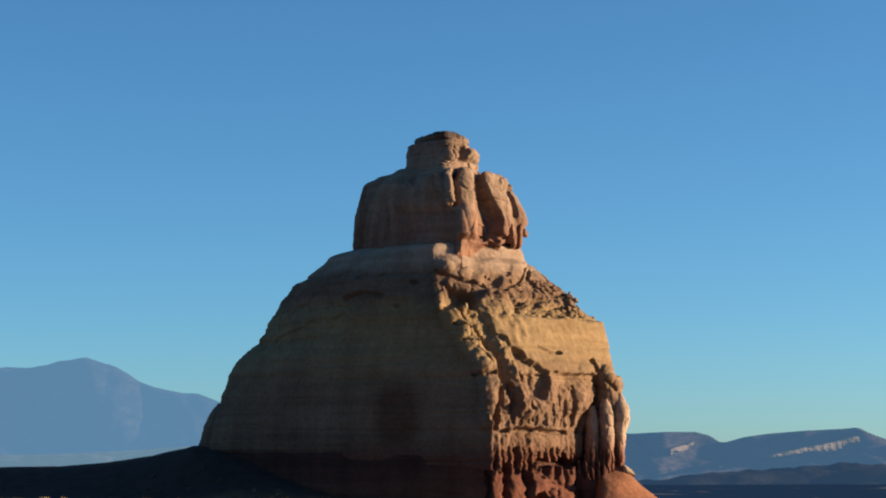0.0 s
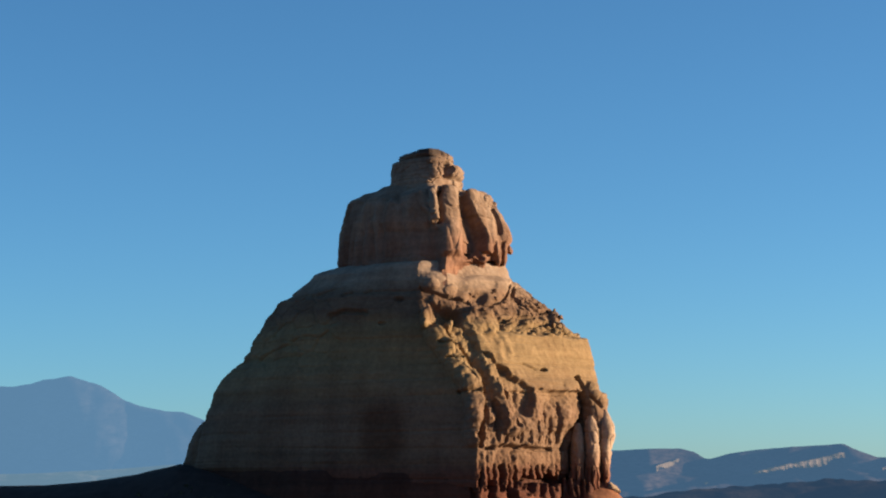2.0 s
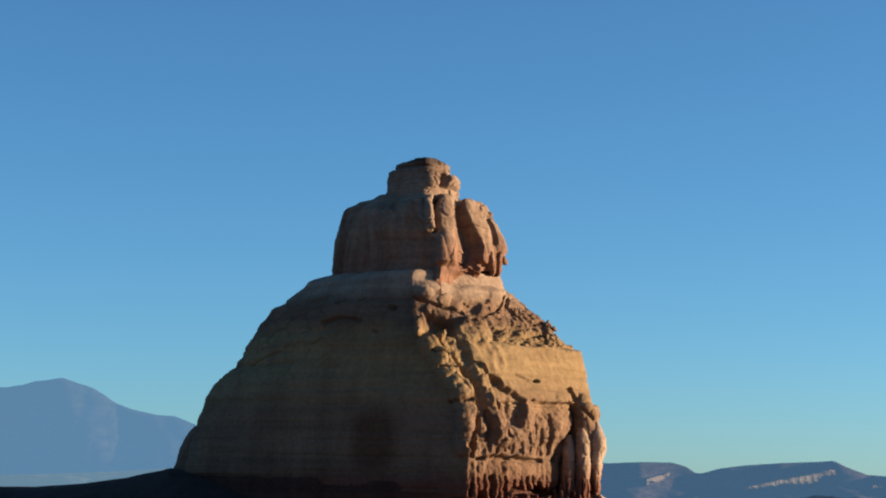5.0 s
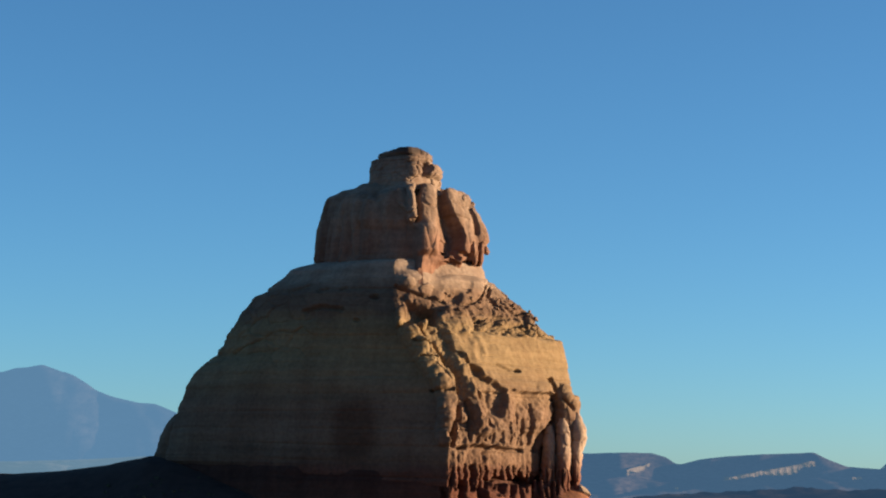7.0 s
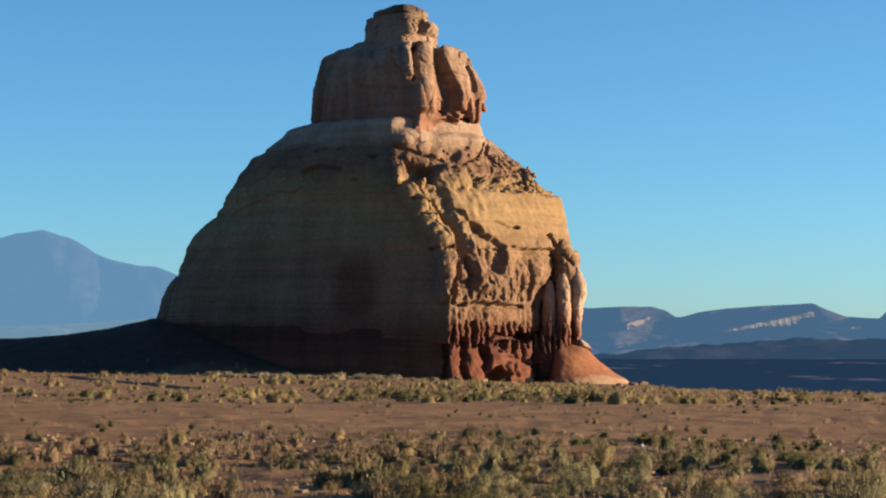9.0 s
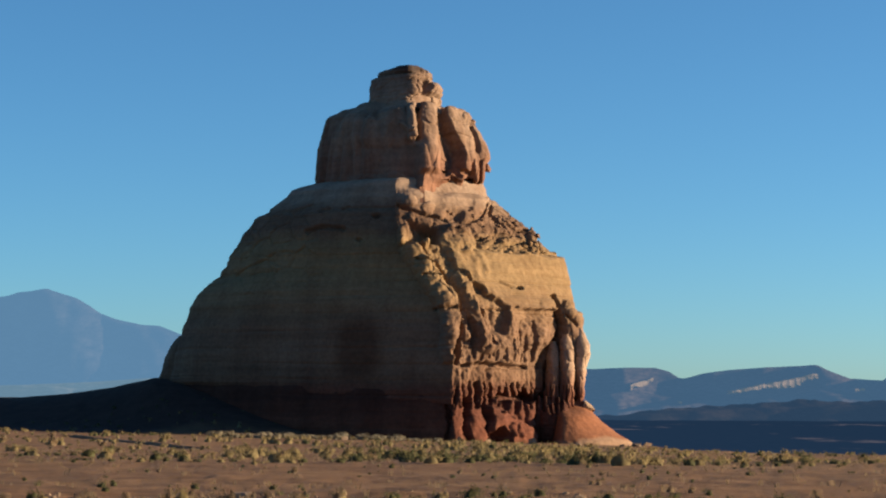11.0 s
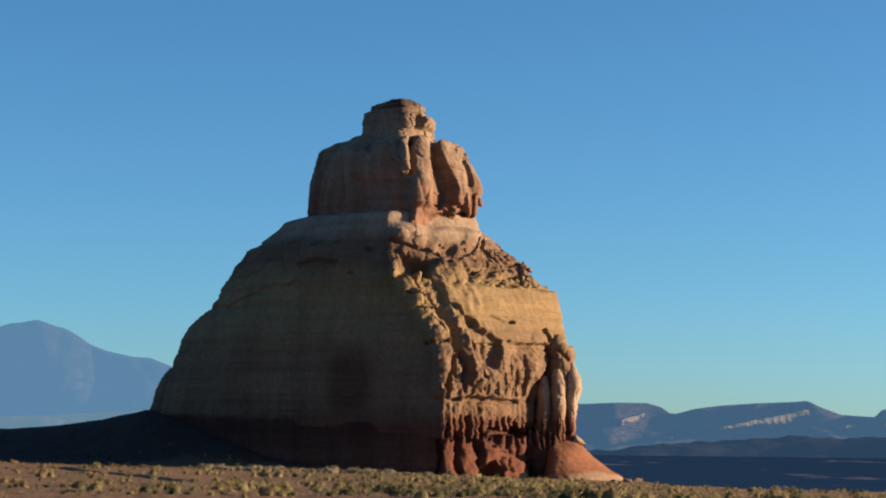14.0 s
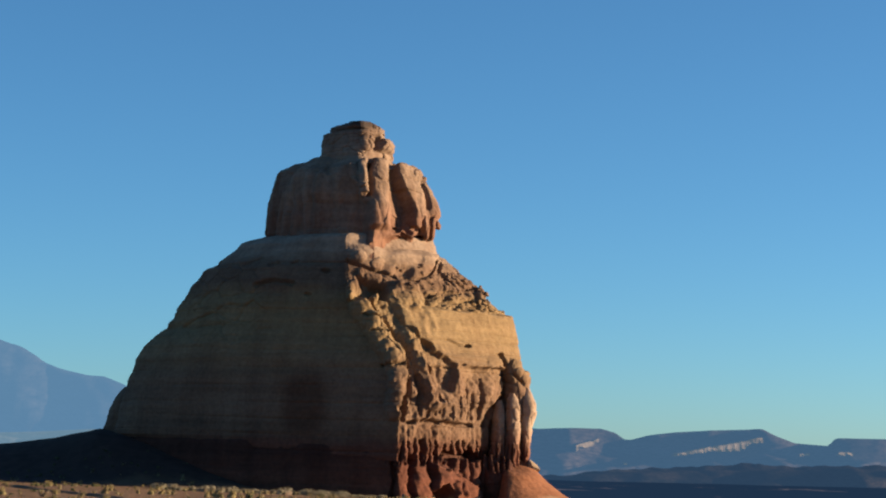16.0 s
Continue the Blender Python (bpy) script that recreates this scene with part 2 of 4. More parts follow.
def ground_z(x, y):
    x, y = np.asarray(x, float), np.asarray(y, float)
    d = np.hypot(x, y)
    z = -SLOPE * np.minimum(d, 420)
    hill = np.interp(x, [-400, -150, -100, -71, -62, -53, -46, -40, -35, -30, -20, -10], [0.9, 2.5, 4.15, 5.2, 6.0, 7.3, 8.7, 7.5, 6.2, 4.4, 1.0, 0])
    rise = np.interp(x, [-70, -56, -42, -30], [316, 312, 303, 298])
    z = z + hill * step(0, 26, y - rise) * (1 - step(360, 480, y))
    q = np.clip(x + 0.0896 * y - 58.0, 0, None)
    fall = 1 - np.exp(-q / 70)
    z = z - 40 * fall * step(90, 150, y) - 40 * step(430, 900, y) * (1 - fall)
    z = z - 0.8 * groove(x + 1.5 * noise3(y * 0.05, 3.0, 1.0), y, [(-62, 268), (-47, 258), (-23.4, 187)], 0.8)
    z = z - np.where(x < -8, 0.021, 0.026) * np.clip(x + 8, -70, 60) * step(130, 280, y) * (1 - step(400, 600, y))
    near = np.exp(-d / 160)
    return z + 0.5 * near * noise3(x * 0.07, y * 0.07, 0.3) + 0.10 * near * ridged(x * 0.22, y * 0.30, 6.1, 2) + 0.20 * near * fbm(x * 0.55, y * 0.55, 1.7, 4) + 0.35 * (1 - near) * fbm(x * 0.05, y * 0.05, 4.4, 3) * (1 - step(430, 700, d))


def build_ground():
    az_ = np.concatenate([np.linspace(-18, 18, 340), np.linspace(18, 342, 90)[1:-1]])
    rad = np.concatenate([[0.0], np.geomspace(1.0, 20, 50), np.geomspace(20, 450, 240)[1:], np.geomspace(450, 4950, 60)[1:]])
    A, R_ = np.meshgrid(np.radians(az_), rad)
    X, Y = R_ * np.sin(A), R_ * np.cos(A)
    Z = ground_z(X, Y)
    me = set_mesh("ground", np.stack([X, Y, Z], -1).reshape(-1, 3), grid_quads(len(rad), len(az_), True)[:, ::-1])
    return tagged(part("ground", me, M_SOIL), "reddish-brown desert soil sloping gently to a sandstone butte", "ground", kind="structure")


build_ground()

# ================= the butte =================
RX, RY, RZ = -8.41, 330.0, ROCK_Z
# each row: left edge and its height, right edge and its height, in metres from the butte's foot
CAP = [(0.9, 58.8, 2.3, 58.9), (-1.6, 58.6, 5.2, 58.7), (-2.8, 58.1, 6.0, 58.1), (-3.0, 57.5, 5.7, 57.4), (-3.8, 57.1, 6.3, 56.7),
       (-4.0, 55.8, 6.8, 56.0), (-4.3, 53.9, 7.6, 54.0), (-4.3, 51.4, 6.8, 52.0)]
TOWER = [(-0.9, 53.9, 4.5, 53.3), (-5.4, 53.0, 7.0, 52.9), (-10.0, 51.3, 11.2, 52.3), (-10.6, 50.6, 11.9, 50.8), (-11.2, 48.5, 13.2, 48.7),
         (-11.6, 46.7, 14.0, 45.8), (-12.2, 44.9, 14.6, 44.4), (-12.4, 43.1, 15.3, 43.1), (-12.5, 41.5, 14.5, 41.5), (-12.4, 40.6, 13.2, 41.1), (-12.2, 37.0, 12.0, 38.0)]
DOME = [(-6.3, 41.5, 8.9, 42.0), (-12.3, 40.7, 13.9, 41.3), (-15.9, 39.6, 14.6, 39.7), (-17.2, 38.2, 14.9, 38.7), (-18.3, 37.4, 16.3, 38.1),
        (-20.4, 35.8, 19.2, 35.5), (-21.5, 35.4, 21.0, 34.2), (-22.1, 34.2, 22.8, 32.2), (-23.7, 31.7, 24.9, 30.6), (-24.8, 30.2, 26.2, 30.0),
        (-25.9, 28.4, 26.5, 28.8), (-27.0, 25.6, 27.0, 26.1), (-28.1, 24.9, 27.3, 24.7), (-30.8, 22.8, 27.6, 22.6), (-31.9, 20.8, 27.7, 20.8),
        (-33.2, 17.4, 27.2, 17.2), (-33.8, 14.5, 26.6, 14.5), (-34.3, 11.4, 26.2, 11.4), (-34.7, 9.0, 26.2, 8.2), (-33.0, 8.2, 24.2, 5.4), (-28.0, 7.8, 22.0, 5.2)]
PEDESTAL = [(-32.2, 9.8, 23.3, 8.9), (-34.5, 8.7, 26.4, 7.5), (-34.9, 6.4, 27.0, 5.4), (-35.6, 3.8, 27.9, 2.9), (-36.2, 1.1, 28.8, 0.2), (-36.7, -4.5, 29.7, -4.5)]
DOME = [(a - 0.40, b, c, d) for a, b, c, d in DOME]
PEDESTAL = [(a - 0.40, b, c, d) for a, b, c, d in PEDESTAL]
TOWER = [(a - 0.30, b, c, d) for a, b, c, d in TOWER]
RIDGE = ([0, 11, 20, 27, 32, 40, 50, 60], [9.6, 9.3, 8.6, 4.8, 1.6, 0.6, 2.0, 2.2])        # where the blunt front edge stands, by height
TOWER_RIDGE = ([38, 45.6, 47.2, 53, 60], [5.0, 4.8, 2.6, 2.2, 2.2])     # the same on the upper block
FRONT = ([0, 8, 20, 30, 36, 41, 42, 50, 53, 60], [25, 24, 22, 18.5, 15.5, 13.5, 12.0, 10.8, 7.6, 6.2])  # how far the front stands out, by height


def shell(profile, rows, cols, detail, ridge=None, front=None, p_left=1.75, p_right=1.6, x0=0.0, y0=0.0, sag=None):
    """A closed rock form lofted between its left and right profiles, with detail(x, y, h, normals) pushed out along the normals."""
    pr = np.array(profile, float)
    seg = np.maximum(np.hypot(*np.diff(pr[:, :2], axis=0).T), np.hypot(*np.diff(pr[:, 2:], axis=0).T))
    along = np.concatenate([[0], np.cumsum(seg)])
    s = np.linspace(0, along[-1], rows)
    wl_, hl, wr, hr = [np.interp(s, along, pr[:, k])[:, None] for k in range(4)]
    nf = int(cols * 0.72)
    phi = np.concatenate([np.linspace(math.pi, 2 * math.pi, nf, endpoint=False), np.linspace(2 * math.pi, 3 * math.pi, cols - nf, endpoint=False)])[None, :]
    mid_h = (hl + hr) / 2
    xr = np.interp(mid_h, *ridge) if ridge else (wl_ + wr) / 2
    xr = np.clip(xr, wl_ + 0.08 * (wr - wl_), wr - 0.2 * (wr - wl_))
    yf = np.interp(mid_h, *front) if front else (wr - wl_) / 2
    small = step(0, 3.5, s)[:, None] * 0.75 + 0.25
    c, sn = np.cos(phi), np.sin(phi)
    left = c < 0
    p = np.where(sn < 0, np.where(left, p_left, p_right), 2.2)
    x = xr + np.where(left, -(xr - wl_), wr - xr) * np.abs(c) ** (2 / p)
    y = np.where(sn < 0, -yf * small, yf * small * 0.95) * np.abs(sn) ** (2 / p)
    b = np.clip((x - wl_) / (wr - wl_), 0, 1)
    h = hl + (hr - hl) * b * b * (3 - 2 * b)
    if sag:     # the beds dip a little towards the front
        h = h - np.interp(h, *sag) * np.clip(-sn, 0, 1)
    P = np.stack([x + x0, y + y0, h], -1)
    du = np.roll(P, -1, 1) - np.roll(P, 1, 1)
    dv = np.gradient(P, axis=0)
    N = np.cross(du, dv)
    N /= np.linalg.norm(N, axis=2)[..., None] + 1e-9
    out = np.stack([c + 0 * h, sn + 0 * h, 0 * h], -1)
    N *= np.sign((N * out).sum(2).mean())
    P = P + N * detail(P[..., 0], P[..., 1], P[..., 2], N)[..., None]
    verts = P.reshape(-1, 3)
    verts = np.concatenate([verts, P[:1].mean(1)])
    quads = grid_quads(rows, cols, True)
    top = len(verts) - 1
    faces = quads[:, ::-1].tolist() + [(top, j, (j + 1) % cols) for j in range(cols)]
    return verts, faces, P


def near_line(u, v, points):
    """Distance to a line through the points."""
    best = np.full(np.shape(u), 1e9)
    for (x0, y0), (x1, y1) in zip(points, points[1:]):
        dx, dy = x1 - x0, y1 - y0
        t = np.clip(((u - x0) * dx + (v - y0) * dy) / (dx * dx + dy * dy), 0, 1)
        best = np.minimum(best, (u - x0 - t * dx) ** 2 + (v - y0 - t * dy) ** 2)
    return np.sqrt(best)


def bar(u, v, points, width):
    """A rounded bead along a line, 1 at its crown, with a sharp crease where it ends."""
    return np.sqrt(np.clip(1 - (near_line(u, v, points) / np.maximum(width, 0.05)) ** 2, 0, 1))


def knob(u, v, x, y, rx, ry):
    """A rounded lump with a crease round its foot."""
    return np.sqrt(np.clip(1 - ((u - x) / rx) ** 2 - ((v - y) / ry) ** 2, 0, 1))


def rounded_ribs(x, y, h, scale, rise):
    """Upright rounded ribs with sharp creases between them, about -0.4 to 0.6."""
    return 2.2 * np.abs(noise3(x * scale, y * scale, h * rise + 2.2)) - 0.4


def beds(x, y, h):
    """Level beds that weather back unevenly, with thin joints between them."""
    hb = h + 0.7 * noise3(x * 0.03, y * 0.03, h * 0.04) + 0.10 * noise3(x * 0.3, y * 0.3, h * 0.3)
    d = 0.20 * noise3(x * 0.015, y * 0.015, hb * 0.5) + 0.16 * noise3(x * 0.02 + 4, y * 0.02, hb * 1.25) + 0.06 * noise3(x * 0.1, y * 0.1, hb * 2.6)
    t = hb * 0.42 + 0.8 * noise3(x * 0.01, y * 0.01, hb * 0.11)
    gap = np.abs(t - np.round(t)) / 0.42
    return d - 0.20 * np.exp(-(gap / 0.16) ** 2) * np.clip(0.45 + 1.6 * noise3(x * 0.06, y * 0.06, np.round(t) * 1.7), 0, 1)


def fingers(x, y, h, pitch, top, end_low, end_high, seed=0.0, fill=0.62):
    """1 where the rock falls back between and below a row of hanging fingers, 0 on them."""
    u = x / pitch + 0.55 * noise3(x * 0.35 + seed, y * 0.2, 1.3) + 0.28 * noise3(h * 0.45, x * 0.5, seed) + seed
    cell = np.floor(u).astype(int)
    r1, r2 = GRAD[PERM[cell & 255]][..., 0], GRAD[PERM[(cell + 91) & 255]][..., 1]
    half = 0.5 * fill * (1 + 0.35 * r1) * (0.85 + 0.3 * step(end_low, top, h))
    off = np.abs(u - cell - 0.5)
    gap = step(half - 0.05, half + 0.09, off)
    end = end_low + (end_high - end_low) * (0.5 + 0.5 * r2)
    below = np.where(r2 > -0.25, step(end + 0.12, end - 0.12, h - 1.2 * off), 0.0)
    return np.maximum(gap, below) * step(top + 0.25, top - 0.35, h + 0.7 * r1)


def tower_detail(x, y, h, N):
    fl = (y < 2) * 1.0
    lit = step(-1.4, 0.4, x - np.interp(h, *TOWER_RIDGE)) * fl
    wx = x + 0.30 * fbm(x * 0.4, y * 0.4, h * 0.3, 3)
    wh = h + 0.40 * fbm(x * 0.4 + 6, y * 0.4, h * 0.3, 3)
    d = 0.45 * fbm(x * 0.16, y * 0.16, h * 0.08, 3) + 0.10 * fbm(x * 0.9, y * 0.9, h * 0.6, 4) + (0.4 - 0.2 * lit) * beds(x, y, h)
    d += (1 - lit) * (1.5 * rounded_ribs(x, y, h, 0.17, 0.035) + 0.85 * rounded_ribs(x + 5, y, h, 0.38, 0.06))
    d += lit * 0.22 * rounded_ribs(x, y, h, 0.55, 0.16)
    cr, lev = blocks(wx * 0.42, y * 0.42, wh * 0.14)
    d += lit * (0.06 * lev - 0.06 * np.exp(-(cr / 0.06) ** 2)) + (1 - lit) * (0.10 * lev - 0.10 * np.exp(-(cr / 0.05) ** 2))
    # bulging ledge half-way up on the shaded face, and the rough overhang under it
    d += (1 - lit) * fl * 0.25 * step(44.4, 46.2, wh + 1.5 * noise3(x * 0.2, 1.0, 2.0)) * step(50.5, 47.5, wh)

    def slab(a, b, e=0.16):
        return step(a - e, a + e, wx) * (1 - step(b - e, b + e, wx))
    up = step(46.4, 47.4, wh)
    top = step(53.0, 52.0, wh)
    d += fl * top * (1.0 * bar(wx, wh, [(2.9, 53.2), (2.8, 49.5), (3.0, 46.8)], 0.65) + 0.35 * knob(wx, wh, 2.95, 47.0, 0.7, 1.2) + 0.5 * bar(wx, wh, [(1.4, 48.9), (2.5, 47.8)], 0.4))
    d -= fl * step(52.6, 51.8, wh) * 1.9 * slab(3.45, 4.15) * step(46.0, 46.8, wh)
    d += fl * top * up * 1.0 * np.sqrt(np.clip(1 - ((wx - 5.4) / 1.5) ** 2, 0, 1))
    lean = wx - 0.10 * (47.5 - wh)
    d += fl * (1 - up) * step(40.8, 41.8, wh) * 1.3 * step(2.4, 5.3, lean) * (1 - step(5.5, 7.2, lean))
    edge = np.interp(wh, [41, 42.5, 45, 47.5, 50, 53.3], [10.6, 10.9, 11.2, 9.9, 8.4, 7.6])
    d -= fl * (1.2 + 1.4 * np.clip((wx - 7.0) / (edge - 6.6), 0, 1)) * step(6.75, 7.15, lean) * (1 - step(edge - 0.15, edge + 0.15, wx)) * step(52.6, 51.0, wh) * step(40.6, 41.8, wh)
    d += fl * 0.7 * np.sqrt(np.clip(1 - ((wx - edge - 1.6) / 1.9) ** 2, 0, 1)) * top
    d -= fl * 1.2 * bar(wx, wh, [(12.0, 49.4), (12.2, 48.2), (12.9, 45.2)], 0.30)
    d += fl * (0.5 * bar(wx, wh, [(12.6, 50.4), (13.0, 48.4), (13.9, 44.5)], 0.8) + 0.6 * knob(wx, wh, 11.7, 51.0, 1.2, 1.0))
    d -= fl * (0.2 * bar(wx, wh, [(8.4, 48.2), (11.4, 47.6)], 0.20) + 0.2 * bar(wx, wh, [(9.0, 50.0), (11.2, 49.8)], 0.18) + 0.25 * bar(wx, wh, [(4.3, 49.6), (5.2, 48.7), (6.4, 48.9)], 0.24))
    d -= lit * 1.3 * fingers(x, y, h, 1.15, 43.4, 41.0, 42.6, 0.3, 0.68) * step(9.0, 10.2, x)
    d -= fl * 0.9 * step(41.2, 40.0, wh) * step(1.0, 3.0, x) * (1 - step(8.0, 10.0, x))
    # a pale ledge under the cap
    d += fl * 0.7 * bar(wx, h, [(2.2, 53.3), (8.0, 53.2)], 0.50)
    d = d * (1 - 0.6 * step(50.6, 51.6, h) * (1 - step(1, 2.4, x)))
    return d - 0.5 * step(40.7, 39.8, h) * (1 - step(9, 12, x))


def cap_detail(x, y, h, N):
    f = (y < 1) * 1.0
    wx = x + 0.2 * fbm(x * 0.6, y * 0.6, h * 0.6, 3)
    wh = h + 0.2 * fbm(x * 0.6 + 3, y * 0.6, h * 0.6, 3)
    d = 0.22 * fbm(x * 0.3, y * 0.3, h * 0.35, 4) + 0.7 * beds(x, y, h * 1.6) + 0.08 * fbm(x * 1.2, y * 1.2, h * 1.2, 3)
    cr, lev = blocks(wx * 0.30 + 3, y * 0.30, wh * 0.5)
    right = step(2.0, 3.5, x) * f
    low = step(58.0, 57.4, h)
    d += (1 - low) * (0.22 * lev - 0.3 * np.exp(-(cr / 0.06) ** 2) - 0.05)
    d += low * ((0.10 + 0.08 * right) * lev - (0.15 + 0.1 * right) * np.exp(-(cr / 0.07) ** 2))
    d += low * f * (0.7 * knob(wx, wh, 3.4, 55.2, 1.2, 1.4) + 0.8 * knob(wx, wh, 6.5, 55.4, 1.2, 1.3) + 0.6 * bar(wx, wh, [(2.4, 56.7), (4.2, 57.2), (5.6, 57.9)], 0.6))
    d -= low * f * (1.5 * knob(wx, wh, 4.95, 55.7, 0.75, 1.4) + 0.9 * bar(wx, wh, [(4.4, 54.3), (7.6, 54.2)], 0.22))
    d -= 0.6 * groove(x, h, [(-5, 57.5), (8, 57.4)], 0.16) * (1 - 0.6 * right)
    return d


def dome_detail(x, y, h, N):
    f = (y < 4) * 1.0
    xr = np.interp(h, *RIDGE)
    lit = step(-1.6, 1.2, x - xr) * f
    wx = x + 0.42 * fbm(x * 0.4, y * 0.4, h * 0.4, 4, 0.55)
    wh = h + 0.42 * fbm(x * 0.4 + 9, y * 0.4, h * 0.4, 4, 0.55)
    bx, bh = x + 0.16 * fbm(x * 0.8, y * 0.8, h * 0.8, 3), h + 0.16 * fbm(x * 0.8 + 4, y * 0.8, h * 0.8, 3)
    d = 0.55 * fbm(x * 0.07, y * 0.07, h * 0.05, 3) + 0.05 * fbm(x * 1.3, y * 1.3, h * 1.1, 3)
    d += beds(x, y, h) * (1 - 0.35 * step(36.5, 38, h))
    # the shaded face: shallow scallops and a few spalled hollows
    d += (1 - lit) * (0.12 * fbm(x * 0.3, y * 0.3, h * 0.3, 4) + 0.16 * rounded_ribs(x, y, h, 0.13, 0.10))
    d -= f * (0.8 * bar(bx, bh, [(-12.9, 31.9), (-10.6, 32.5), (-9.4, 32.4), (-7.2, 32.1)], 0.42) + 0.4 * bar(bx, bh, [(-10.8, 35.0), (-9.6, 35.4)], 0.4)
              + 0.4 * bar(bx, bh, [(-7.6, 35.3), (-6.6, 35.7)], 0.35) + 0.9 * knob(bx, bh, -2.3, 34.1, 0.75, 0.5) + 0.5 * knob(bx, bh, -4.9, 30.4, 0.6, 0.35))
    cr3, lev3 = blocks(wx * 0.22 + 2, y * 0.22, wh * 0.42)
    d += (1 - lit) * f * step(20, 27, h) * (1 - step(36, 38, h)) * step(-9, -14, x) * (0.22 * lev3 - 0.22 * np.exp(-(cr3 / 0.07) ** 2))
    left_rub = step(30.5, 32, h) * (1 - step(35, 37, h)) * (1 - step(-6, 0, x)) * f

    # the collar: two swelling lobes with a ragged lip
    d += lit * (0.7 * blob(wx, wh, 3.9, 36.8, 2.5, 2.0) + 0.40 * knob(wx, wh, 2.5, 36.3, 1.1, 0.8) + 0.40 * knob(wx, wh, 5.4, 35.6, 1.2, 0.8) + 0.16 * fbm(x * 0.4, y * 0.4, h * 0.4, 3) * step(33, 35, h))
    d += lit * (0.7 * blob(wx, wh, 10.9, 37.0, 3.9, 2.8) + 0.3 * blob(wx, wh, 13.2, 36.2, 1.2, 1.4))
    d -= lit * 1.5 * bar(bx, bh, [(1.0, 35.9), (2.9, 34.9), (5.1, 34.3), (6.4, 34.3), (8.2, 33.5)], 0.36)
    d -= lit * 1.3 * blob(wx, wh, 9.5, 34.5, 1.4, 0.9)
    d -= lit * 0.7 * bar(wx, wh, [(9.8, 33.7), (11.5, 33.4), (13.9, 34.9), (14.9, 37.4)], 0.24)

    # the shoulder: slabs and broken blocks on a scree slope
    su, sv = 0.86 * wx - 0.51 * wh, 0.51 * wx + 0.86 * wh      # along the slope, and across it
    cr, lev = blocks(su * 0.26, y * 0.30, sv * 0.62)
    cr2, lev2 = blocks(su * 0.7 + 5, y * 0.7, sv * 1.3)
    shelf = np.interp(x, [8, 10, 12, 13.6, 16, 22, 27], [34.5, 33.2, 31.2, 29.6, 29.1, 28.9, 29.2])
    top = np.interp(x, [8, 11.5, 14, 14.9, 16], [34.0, 34.0, 35.4, 37.8, 40])
    rub = step(shelf - 0.2, shelf + 0.3, bh) * (1 - step(top - 0.3, top + 0.2, bh)) * f
    d += rub * (0.16 * lev - 0.22 * np.exp(-(cr / 0.07) ** 2) + 0.06 * lev2 - 0.06 * np.exp(-(cr2 / 0.08) ** 2) + 0.40 * fbm(x * 0.3, y * 0.3, h * 0.5, 4) - 0.25)
    d -= rub * 0.9 * (bar(bx, bh, [(15.6, 37.2), (15.2, 35.6), (16.4, 34.6)], 0.30) + bar(bx, bh, [(17.6, 34.0), (19.6, 33.0), (21.0, 33.2)], 0.24) + bar(bx, bh, [(13.4, 31.2), (16.4, 32.2), (18.6, 32.0)], 0.26) + bar(bx, bh, [(18.2, 30.6), (20.6, 31.2)], 0.26))
    for kx, kh, kr in ((13.9, 29.7, 0.8), (15.3, 29.3, 0.7), (16.5, 29.4, 0.8), (17.8, 29.1, 0.6), (19.1, 29.5, 0.8), (20.3, 29.1, 0.7), (15.0, 31.2, 0.9), (17.4, 31.0, 0.8)):
        d += f * 0.75 * kr * knob(bx, bh, kx, kh, kr * 1.15, kr * 0.72)
    d += f * (0.8 * bar(bx, bh, [(21.9, 32.6), (22.3, 29.6)], 0.8) - 0.9 * bar(bx, bh, [(22.9, 32.0), (23.2, 29.6), (24.6, 30.0)], 0.25))

    # beside the terminator: a shaded hollow, a swelling below the lip, standing knobs
    brow = np.interp(x, [2.0, 7.2], [33.7, 31.7])
    nook = step(2.2, 2.7, wx) * (1 - step(6.7, 7.2, wx)) * step(29.5, 30.1, wh) * (1 - step(brow - 0.25, brow + 0.25, wh))
    d -= f * nook * (0.3 + 2.4 * np.clip((wx - 2.4) / 4.4, 0, 1))
    d += lit * (1.2 * knob(wx, wh, 9.8, 30.5, 3.0, 2.5) + 0.5 * bar(bx, bh, [(3.2, 34.0), (5.6, 33.2), (8.0, 32.4), (10.8, 31.5)], 0.8))
    d += f * (2.5 * knob(bx, bh, 1.8, 30.6, 0.8, 1.7) + 0.5 * knob(bx, bh, 1.1, 32.1, 0.5, 0.4) + 1.9 * knob(bx, bh, 4.9, 29.5, 0.7, 0.9))
    # the great crack with a broken spine on each side
    spine = [(2.9, 28.6), (4.7, 26.3), (6.8, 22.8), (8.5, 20.9), (9.1, 17.7), (8.9, 13.1)]
    d += f * 1.6 * bar(wx, wh, spine, 1.6) * (0.85 + 0.6 * noise3(x * 0.5, y * 0.5, h * 0.5))
    for kx, kh, kr in ((3.4, 28.0, 0.9), (4.9, 25.9, 1.0), (6.0, 23.8, 0.9), (6.9, 22.0, 0.8), (8.0, 20.5, 0.9), (8.2, 17.6, 0.7), (8.6, 15.0, 0.6)):
        d += f * 0.45 * kr * knob(wx, wh, kx, kh, kr, kr * 1.4)
    d -= f * 0.8 * (bar(bx, bh, [(4.0, 27.0), (5.8, 26.4)], 0.2) + bar(bx, bh, [(5.2, 24.6), (7.0, 24.4)], 0.2) + bar(bx, bh, [(6.6, 19.6), (9.4, 19.8)], 0.2))
